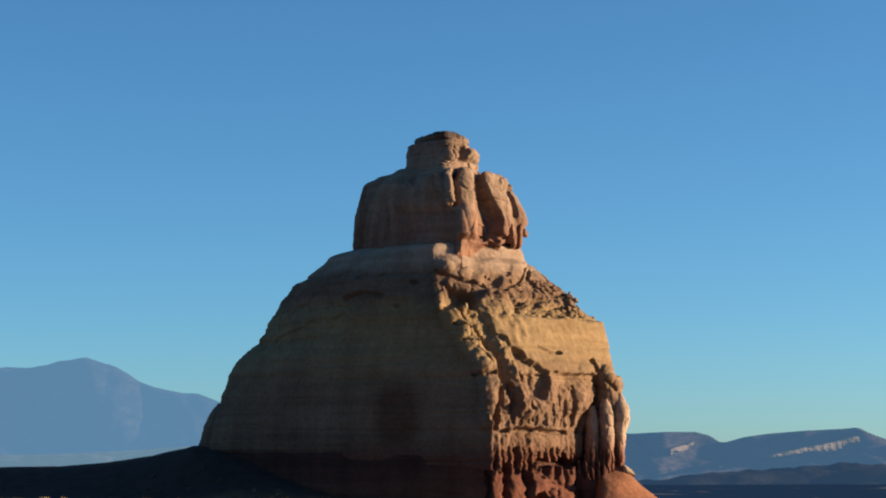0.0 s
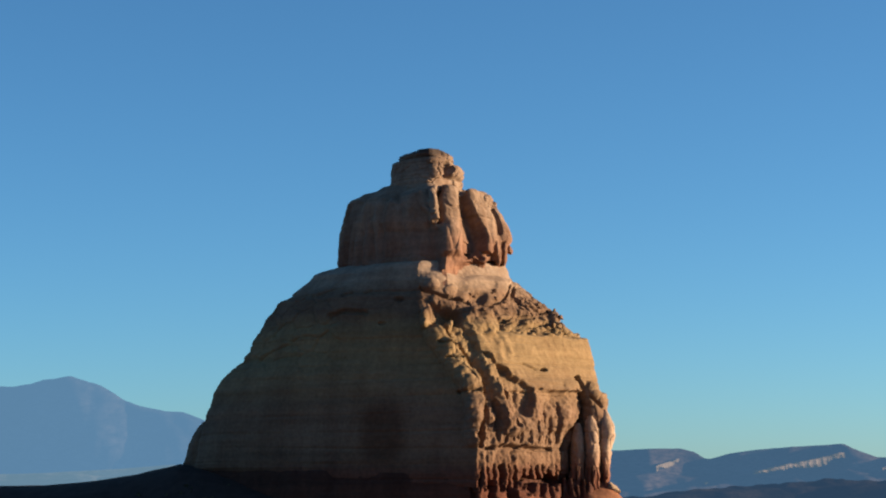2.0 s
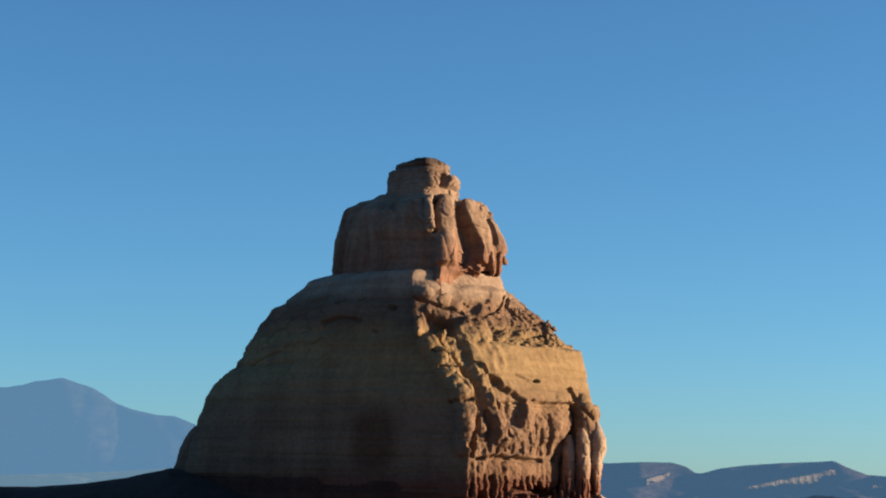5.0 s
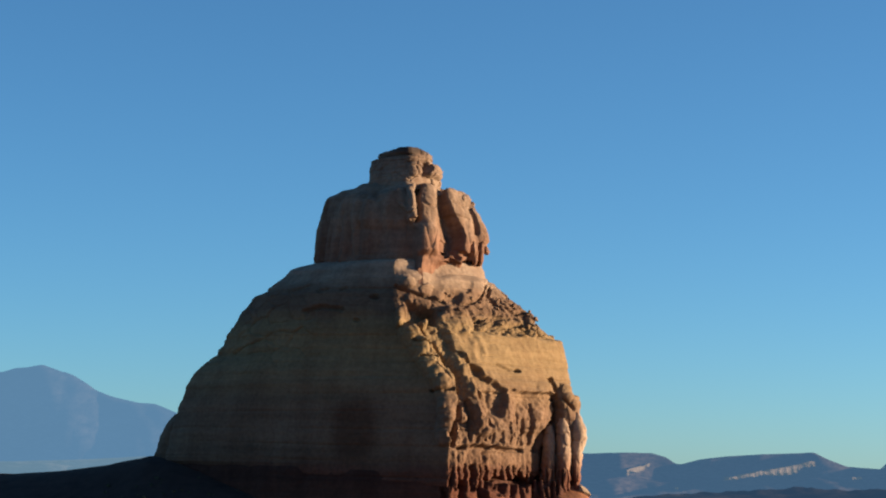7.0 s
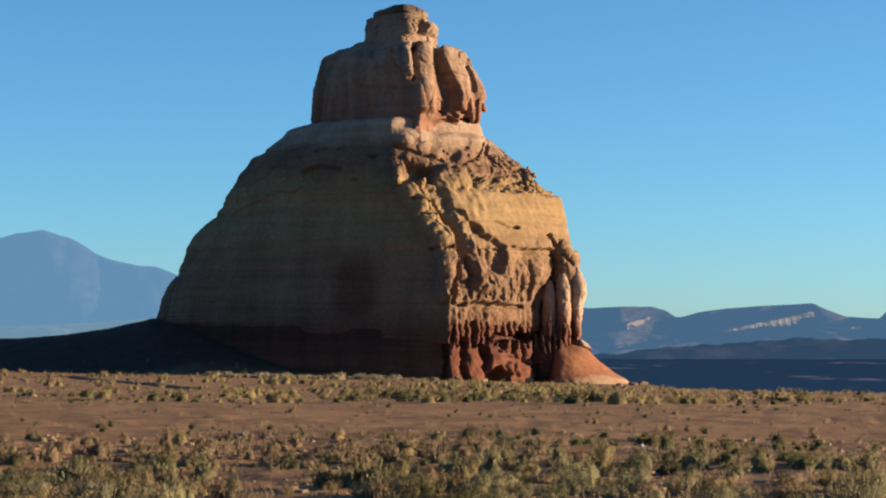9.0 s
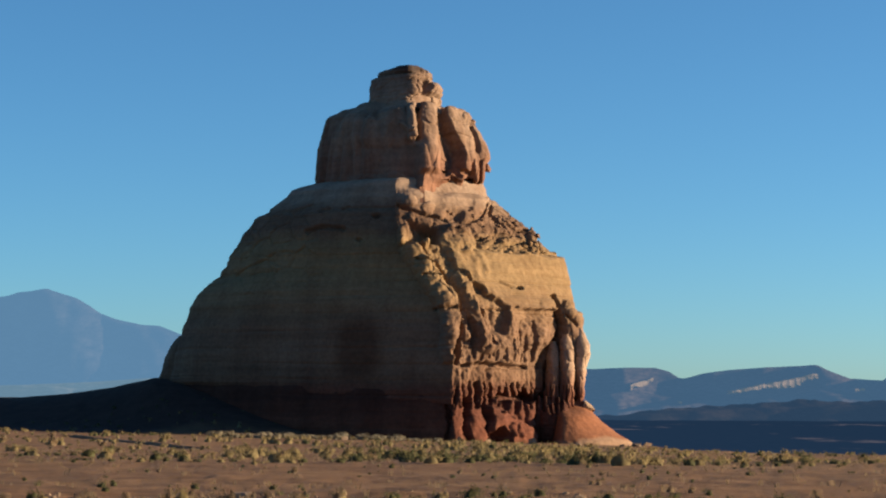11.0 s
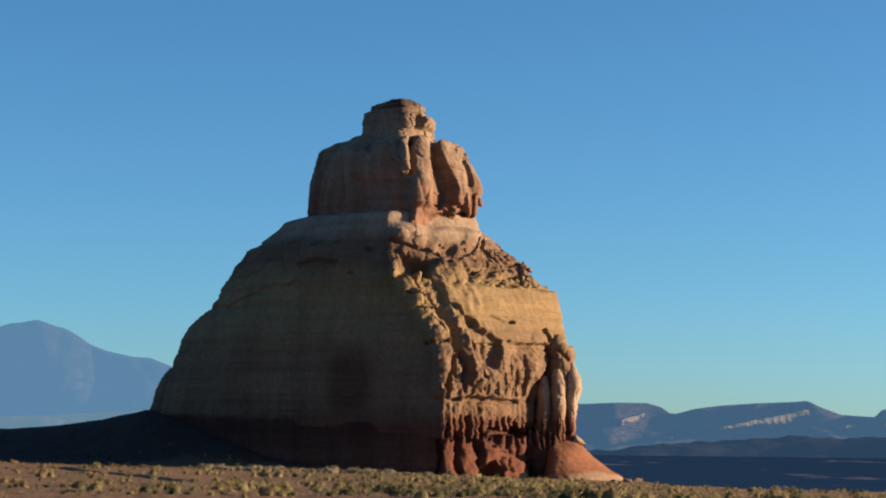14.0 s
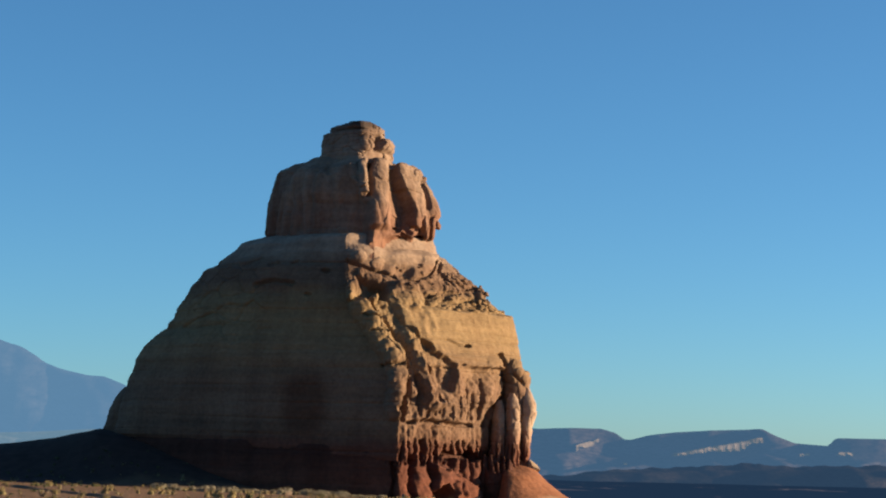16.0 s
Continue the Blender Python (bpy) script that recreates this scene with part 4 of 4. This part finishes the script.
M_SAGE = foliage_material("sage_leaves", (0.160, 0.152, 0.092), (0.210, 0.198, 0.122), (0.268, 0.250, 0.164))
M_YELLOW = foliage_material("rabbitbrush_leaves", (0.160, 0.134, 0.074), (0.212, 0.176, 0.095), (0.276, 0.226, 0.128))
M_DRY = foliage_material("dry_leaves", (0.170, 0.128, 0.086), (0.222, 0.170, 0.117), (0.285, 0.222, 0.156))
M_DARK = foliage_material("dark_leaves", (0.048, 0.054, 0.026), (0.080, 0.084, 0.042), (0.120, 0.118, 0.062))
M_PALE = foliage_material("saltbush_leaves", (0.211, 0.194, 0.154), (0.267, 0.247, 0.199), (0.324, 0.300, 0.243))
M_TWIG = foliage_material("woody_twigs", (0.075, 0.057, 0.038), (0.121, 0.091, 0.060), (0.158, 0.124, 0.086))


def shrub_arrays(rng, leaves, width, height, leaf, upright, cores=1):
    """Vertices and quads of a shrub's crown: leaf sprays on uneven lobes with gaps between."""
    lobes = rng.randint(4, 8)
    ang = rng.uniform(0, 2 * math.pi, lobes)
    off = rng.uniform(0.1, 0.42, lobes) * width
    cx, cy = off * np.cos(ang), off * np.sin(ang)
    cr = rng.uniform(0.18, 0.34, lobes) * width
    ct = rng.uniform(0.6, 1.0, lobes) * height
    k = rng.randint(0, lobes, leaves)
    u = rng.normal(size=(leaves, 3))
    u /= np.linalg.norm(u, axis=1)[:, None]
    rad = rng.uniform(0.35, 1.0, leaves) ** 0.5
    px, py = cx[k] + u[:, 0] * rad * cr[k], cy[k] + u[:, 1] * rad * cr[k]
    pz = np.clip(ct[k] * (0.60 + 0.40 * u[:, 2] * rad), 0.04 * height, None)
    P = np.stack([px, py, pz], -1)
    grow = np.stack([px * 0.8, py * 0.8, np.full(leaves, upright * height)], -1) + rng.normal(size=(leaves, 3)) * 0.28 * height
    grow /= np.linalg.norm(grow, axis=1)[:, None]
    side = np.cross(grow, rng.normal(size=(leaves, 3)))
    side /= np.linalg.norm(side, axis=1)[:, None] + 1e-6
    out = u * np.array([1, 1, 0.8]) + np.stack([px, py, pz], -1) * (0.7 / width) + rng.normal(size=(leaves, 3)) * 0.12 + np.array([0, 0, 0.12])
    out /= np.linalg.norm(out, axis=1)[:, None] + 1e-6
    side = np.where(((np.cross(side, grow) * out).sum(1) < 0)[:, None], -side, side)
    ln = (leaf * rng.uniform(0.7, 1.6, leaves))[:, None]
    wd = ln * rng.uniform(0.12, 0.26, leaves)[:, None]
    V = np.stack([P - side * wd * 0.5, P + side * wd * 0.5, P + grow * ln + side * wd * 0.9, P + grow * ln * 1.15 - side * wd * 0.6], 1).reshape(-1, 3)
    Q, N = np.arange(leaves * 4).reshape(-1, 4), np.repeat(out, 4, 0)
    # the dense inner twigs and leaves of each lobe, as a lumpy mound under the sprays
    ring, lift = np.meshgrid(np.arange(10) * math.pi / 5, np.radians([-12, 22, 50, 74, 90]))
    for c in range(cores):
        ox, oy, wide, tall = (cx[c], cy[c], cr[c] * 0.62, min(ct[c] * 0.52, cr[c] * 1.3)) if cores > 1 else (0, 0, width * 0.36, height * 0.58)
        lump = rng.uniform(0.70, 1.20, ring.shape)
        D = np.stack([np.cos(ring) * np.cos(lift), np.sin(ring) * np.cos(lift), np.sin(lift)], -1)
        core = D * np.stack([lump * wide, lump * wide, lump * tall], -1) + np.array([ox, oy, 0.0])
        Q = np.concatenate([Q, grid_quads(5, 10, True)[:, ::-1] + len(V)])
        V, N = np.concatenate([V, core.reshape(-1, 3)]), np.concatenate([N, D.reshape(-1, 3)])
    return V, Q, N


def round_normals(me, N):
    me.attributes.new("custom_normal", 'FLOAT_VECTOR', 'POINT').data.foreach_set("vector", np.ascontiguousarray(N, dtype=np.float32).ravel())
    return me


def twig_arrays(rng, count, width, height):
    V, Q = [], []
    for i in range(count):
        a, r, t = rng.uniform(0, 2 * math.pi), rng.uniform(0.1, 0.42) * width, rng.uniform(0.45, 0.95) * height
        tip = np.array([r * math.cos(a), r * math.sin(a), t])
        mid = tip * np.array([0.4, 0.4, 0.55]) + rng.normal(size=3) * 0.03
        root = np.array([0.04 * math.cos(a), 0.04 * math.sin(a), -0.05])
        for p, q, w0, w1 in ((root, mid, 0.014, 0.009), (mid, tip, 0.009, 0.003)):
            for sx, sy in ((1, 0), (0, 1)):
                s_ = np.array([sx, sy, 0.0])
                Q.append(tuple(range(len(V), len(V) + 4)))
                V += [p - s_ * w0, p + s_ * w0, q + s_ * w1, q - s_ * w1]
    return np.array(V), np.array(Q)


SHRUBS = {  # kind: leaf material, width, height, leaf length, upright, label
    "sagebrush": (M_SAGE, 1.05, 0.76, 0.064, 1.5, "rounded grey-green sagebrush on dry soil"),
    "rabbitbrush": (M_YELLOW, 0.95, 0.76, 0.066, 1.7, "yellow-green rabbitbrush with upright sprays"),
    "dry_shrub": (M_DRY, 0.85, 0.58, 0.064, 1.5, "straw-brown dried-out desert shrub"),
    "greasewood": (M_DARK, 0.80, 0.55, 0.045, 0.7, "small dark green bush on bare soil"),
    "saltbush": (M_PALE, 1.0, 0.62, 0.06, 0.8, "pale silvery saltbush beside the butte's foot"),
}


def build_shrub(kind, rng):
    mat, w, h, leaf, up, label = SHRUBS[kind]
    ob = new(kind)
    tagged(ob, label, "bush", kind.replace("_", " ") + " in the open field")
    part("wood", set_mesh("wood", *twig_arrays(rng, 14, w, h), False), M_TWIG, ob, kind="stuff")
    V, Q, N = shrub_arrays(rng, 760, w, h, leaf * 0.80, up, 4)
    part("foliage", round_normals(set_mesh("foliage", V, Q), N), mat, ob, kind="stuff")
    return ob


def field_density(x, y):
    """How thickly shrubs stand, 0 to 1, by place."""
    d = np.hypot(x, y)
    patch = 0.55 + 1.5 * noise3(x * 0.17, y * 0.17, 8.1) + 0.6 * noise3(x * 0.035, y * 0.035, 3.3)
    near = 1 - step(46, 58, d)
    track = 0.26
    foot = step(110, 113, d) * (1 - step(135, 170, d)) * 0.8 * step(-13, -4, x)
    band = step(110, 125, d) * (0.12 + 0.20 * step(-0.10, -0.05, x / y))
    base = step(262, 280, d) * 0.55
    return np.clip(np.maximum.reduce([near, foot, band, base, np.full(np.shape(d), track)]) * np.clip(patch, 0.06, 1.3), 0, 1)


def scatter():
    rng = np.random.RandomState(21)
    count = 21000
    a = np.radians(rng.uniform(-15.5, 15.5, count))
    u = rng.uniform(0, 1, count)
    d = np.where(rng.uniform(0, 1, count) < 0.16, np.sqrt(19 ** 2 + u * (60 ** 2 - 19 ** 2)), np.sqrt(60 ** 2 + u * (318 ** 2 - 60 ** 2)))
    x, y = d * np.sin(a), d * np.cos(a)
    keep = rng.uniform(0, 1, count) < field_density(x, y) * np.where(d < 60, 0.73, np.where((d > 108) & (d < 172), 0.9, 0.55))
    keep &= ~((np.abs(x - 4.95 * y / 52) < 0.45) & (y > 45) & (y < 52.3))         # a clear sight of the can
    inside = ((x - RX + 3) / 35) ** 2 + ((y - RY) / 27) ** 2 < 1.0
    apron = ((x - 20) / 11) ** 2 + ((y - 316) / 26) ** 2 < 1
    keep &= ~inside & ~apron
    x, y, d = x[keep], y[keep], d[keep]
    hx, hy = rng.uniform(-100, -24, 300), rng.uniform(298, 322, 300)          # a little low dark scrub on the hill
    up = ground_z(hx, hy) > -1.0 + 0.3 * noise3(hx * 0.1, hy * 0.1, 2.0)
    up &= (hx < -52) | (hy > 312)
    hx, hy = hx[up], hy[up]
    ex, ey = rng.uniform(-34, -1, 105), 296 + rng.normal(0, 2.0, 105)           # pale saltbush along the butte's foot
    x, y = np.concatenate([x, hx, ex]), np.concatenate([y, hy, ey])
    d = np.hypot(x, y)
    fixed = np.concatenate([np.full(keep.sum(), -1), np.full(len(hx), 3), np.full(105, 4)])
    tone = noise3(x * 0.11, y * 0.11, 5.5) + rng.normal(0, 0.22, len(x))
    foot = (d > 105)
    kinds = np.where(foot, np.where(tone > 0.01, 1, np.where(tone > -0.06, 2, 3)), np.where(tone > 0.17, 2, np.where(tone > 0.0, 1, np.where(tone > -0.28, 0, 3))))
    kinds = np.where((d > 44) & (d < 62) & (tone < np.where(x > 0, 0.22, 0.06)), 3, kinds)
    kinds = np.where((d > 62) & (d < 106) & (tone < 0.2), 3, kinds)
    kinds = np.where(fixed >= 0, fixed, kinds)
    low = np.where(fixed == 3, 0.8, np.where(fixed == 4, 1.7, 1.0)) * np.where((x > 0.085 * y) & (d > 105), 0.62, 1.0)
    size = np.where(d < 60, 0.47, 0.64) * np.clip(np.exp(rng.normal(0.0, 0.34, len(x)) * np.where(foot, 1.35, 1.0)), 0.45, np.where(foot, 2.2, 1.7)) * np.where(foot, np.where(d < 140, np.where(x / y < -0.03, 1.1, 1.3), 0.95), 1.0) * np.where((d > 60) & (d < 108), 0.5, 1.0) * np.where((d > 240) & (fixed < 0), 0.8, 1.0)
    size = size * low
    turn, flat = rng.uniform(0, 360, len(x)), rng.uniform(0.82, 1.2, len(x)) * np.where(foot, 0.78, 1.0)
    z = ground_z(x, y) - 0.03
    return x, y, z, d, kinds, size, turn, flat


def plant():
    names = list(SHRUBS)
    x, y, z, d, kinds, size, turn, flat = scatter()
    order = np.argsort(d)
    rng = np.random.RandomState(5)
    made = {k: 0 for k in names}
    models = {k: [] for k in names}
    rest = {k: ([], [], [], 0) for k in names}
    for i in order:
        k = names[kinds[i]]
        m = pose(x[i], y[i], z[i], 0, 0, turn[i]) @ Matrix.Diagonal((size[i], size[i], size[i] * flat[i], 1))
        if made[k] < 110:
            if len(models[k]) < 5:
                ob = build_shrub(k, rng)
                ob.matrix_world = m
                models[k].append(ob)
            else:
                ob = copy_thing(models[k][made[k] % 5], pose(x[i], y[i], z[i], 0, 0, turn[i]))
                ob.scale = (size[i], size[i], size[i] * flat[i])
            made[k] += 1
        else:
            mat, w, h, leaf, up, label = SHRUBS[k]
            V, Q, N = shrub_arrays(rng, 170 if d[i] < 110 else 100 if d[i] < 175 else 24 if y[i] > 298 else 34, w, h, leaf * (1.25 if d[i] < 110 else 1.7 if d[i] < 175 else 4.2 if y[i] > 298 else 2.9), up)
            c, s_ = math.cos(turn[i]), math.sin(turn[i])
            V = V * size[i]
            V = np.stack([V[:, 0] * c - V[:, 1] * s_ + x[i], V[:, 0] * s_ + V[:, 1] * c + y[i], V[:, 2] * flat[i] + z[i]], -1)
            N = np.stack([N[:, 0] * c - N[:, 1] * s_, N[:, 0] * s_ + N[:, 1] * c, N[:, 2]], -1)
            vs, qs, ns, base = rest[k]
            vs.append(V)
            qs.append(Q + base)
            ns.append(N)
            rest[k] = (vs, qs, ns, base + len(V))
    for k in names:
        vs, qs, ns, _ = rest[k]
        if vs:
            ob = part(k + "_thicket", round_normals(set_mesh(k + "_thicket", np.concatenate(vs), np.concatenate(qs)), np.concatenate(ns)), SHRUBS[k][0])
            tagged(ob, "scattered " + SHRUBS[k][5] + " farther off", "bushes", kind="stuff")


def dry_grass():
    rng = np.random.RandomState(9)
    n = 5200
    a, u = np.radians(rng.uniform(-15, 15, n)), rng.uniform(0, 1, n)
    d = np.sqrt(19 ** 2 + u * (170 ** 2 - 19 ** 2))
    keep = rng.uniform(0, 1, n) < np.where(d < 56, 0.9, np.where(d < 112, 0.10, 0.3))
    a, d = a[keep], d[keep]
    x, y = d * np.sin(a), d * np.cos(a)
    z = ground_z(x, y)
    V, Q, base = [], [], 0
    for i in range(len(x)):
        b = 9
        ang, lean = rng.uniform(0, 2 * math.pi, b), rng.uniform(0.1, 0.7, b)
        ln = rng.uniform(0.10, 0.26, b)
        root = np.stack([x[i] + rng.normal(0, 0.08, b), y[i] + rng.normal(0, 0.08, b), np.full(b, z[i] - 0.02)], -1)
        tip = root + np.stack([np.cos(ang) * lean * ln, np.sin(ang) * lean * ln, ln], -1)
        sd = np.stack([np.cos(ang + 1.57), np.sin(ang + 1.57), 0 * ang], -1) * (0.007 + 0.0001 * d[i])
        V.append(np.stack([root - sd, root + sd, tip + sd * 0.4, tip - sd * 0.4], 1).reshape(-1, 3))
        Q.append(np.arange(b * 4).reshape(-1, 4) + base)
        base += b * 4
    ob = part("dry_grass", set_mesh("dry_grass", np.concatenate(V), np.concatenate(Q), False), M_DRY)
    tagged(ob, "thin straw-coloured dry grass tufts between shrubs", "grass", kind="stuff")


plant()
dry_grass()


# ================= loose rocks and small things =================
def boulder_mesh(seed, squash):
    """An angular broken block."""
    rng = np.random.RandomState(100 + int(seed))
    bm = bmesh.new()
    for p in rng.uniform(-0.5, 0.5, (16, 3)):
        q = p / max(np.abs(p).max(), 0.2) * rng.uniform(0.36, 0.5)
        bm.verts.new((q[0], q[1] * 0.85, q[2] * squash))
    bmesh.ops.convex_hull(bm, input=bm.verts[:])
    loose = [v for v in bm.verts if not v.link_faces]
    bmesh.ops.delete(bm, geom=loose, context='VERTS')
    bmesh.ops.bevel(bm, geom=bm.edges[:], offset=0.035, segments=2, affect='EDGES', clamp_overlap=True)
    me = bpy.data.meshes.new("boulder")
    bm.to_mesh(me)
    bm.free()
    return me


def boulders():
    rng = np.random.RandomState(12)
    kinds = [boulder_mesh(5.3 * k, q) for k, q in enumerate((0.6, 0.75, 0.5, 0.85, 0.65))]
    pale = [me.copy() for me in kinds]
    for me, light in zip(kinds, pale):
        me.materials.append(M_DOME)
        light.materials.append(M_BLOCK)
    P = DOME_GRID[20:, :].reshape(-1, 3)
    pick = np.where((P[:, 0] > 8) & (P[:, 0] < 23.5) & (P[:, 2] > np.maximum(30.0, 33.0 - 0.28 * (P[:, 0] - 9))) & (P[:, 2] < 36.0) & (P[:, 1] < -1))[0]
    for k in range(60):
        p = P[rng.choice(pick)]
        sz = float(np.exp(rng.normal(-0.55, 0.35)))
        ob = new("boulder", kinds[k % 5])
        ob.matrix_world = pose(RX + p[0], RY + p[1], RZ + p[2] - 0.02 * sz, rng.uniform(-25, 25), rng.uniform(-25, 25), rng.uniform(0, 360)) @ Matrix.Diagonal((sz * 1.3, sz, sz, 1))
        tagged(ob, "broken tan sandstone block lying on the shoulder", "boulder", "boulders on the shoulder")
    for x_, y_, sz in ((29.8, 313, 1.5), (-20, 291, 1.0), (-14, 290, 0.8), (2, 300, 1.1), (6, 299, 0.8), (12.5, 303, 1.3), (25.5, 300, 1.0), (27.5, 302, 1.2), (19, 299, 0.7), (-27, 293, 0.9)):
        ob = new("boulder", pale[int(sz * 10) % 5])
        z_ = float(ground_z(x_, y_))
        ob.matrix_world = pose(x_, y_, z_ + 0.2 * sz, 5, 8, x_ * 37) @ Matrix.Diagonal((sz * 1.4, sz, sz, 1))
        tagged(ob, "fallen pale sandstone boulder at the butte's foot", "boulder", "boulders at the foot")
    # a pale block caught on the clay slope beside the pinnacles
    ob = new("boulder", pale[1])
    ob.matrix_world = pose(RX + 30.6, RY - 5.5, RZ + 5.3, 10, 30, 20) @ Matrix.Diagonal((3.0, 1.8, 1.6, 1))
    tagged(ob, "pale sandstone block caught on the red clay slope", "boulder")


def ground_stones():
    rng = np.random.RandomState(33)
    n = 900
    a, u = np.radians(rng.uniform(-15, 15, n)), rng.uniform(0, 1, n)
    d = np.sqrt(19 ** 2 + u * (62 ** 2 - 19 ** 2))
    x, y = d * np.sin(a), d * np.cos(a)
    z = ground_z(x, y)
    V, F, base = [], [], 0
    ring = np.radians(np.arange(0, 360, 60))
    for i in range(n):
        r = float(np.exp(rng.normal(-2.95, 0.5)))
        jit = rng.uniform(0.7, 1.25, (2, 6))
        lo = np.stack([np.cos(ring) * r * 1.5 * jit[0], np.sin(ring) * r * jit[0], np.full(6, -0.02)], -1)
        hi = np.stack([np.cos(ring) * r * 1.1 * jit[1], np.sin(ring) * r * 0.75 * jit[1], r * 0.6 * rng.uniform(0.6, 1.1, 6)], -1)
        V.append(np.concatenate([lo, hi]) + np.array([x[i], y[i], z[i]]))
        F += [(base + k, base + (k + 1) % 6, base + 6 + (k + 1) % 6, base + 6 + k) for k in range(6)] + [tuple(base + 6 + k for k in range(6))]
        base += 12
    ob = part("ground_stones", set_mesh("ground_stones", np.concatenate(V), F, False), M_BLOCK)
    tagged(ob, "flat pale sandstone pebbles scattered over dry soil", "stones", kind="stuff")


def white_can():
    """A small white can that stands among the bushes."""
    x_, y_ = 4.95, 52.0
    prof = [(0.0, 0.0), (0.034, 0.0), (0.040, 0.008), (0.040, 0.118), (0.033, 0.130), (0.033, 0.134), (0.030, 0.134), (0.029, 0.129), (0.0, 0.129)]
    k = 20
    V = [(r * math.cos(2 * math.pi * j / k), r * math.sin(2 * math.pi * j / k), z) for r, z in prof for j in range(k)]
    me = set_mesh("white_can", V, grid_quads(len(prof), k, True))
    m, n, l, b = material("white_paint", 0.45)
    t = rgb_ramp(n, [(0.3, (0.70, 0.69, 0.66)), (0.7, (0.82, 0.81, 0.79))])
    l.new(tex_noise(n, l, 20.0), t.inputs[0])
    l.new(t.outputs[0], b.inputs["Base Color"])
    ob = part("white_can", me, m)
    ob.location = (x_, y_, float(ground_z(x_, y_)) - 0.005)
    tagged(ob, "discarded small white metal can among the bushes", "can")


boulders()
ground_stones()
white_can()
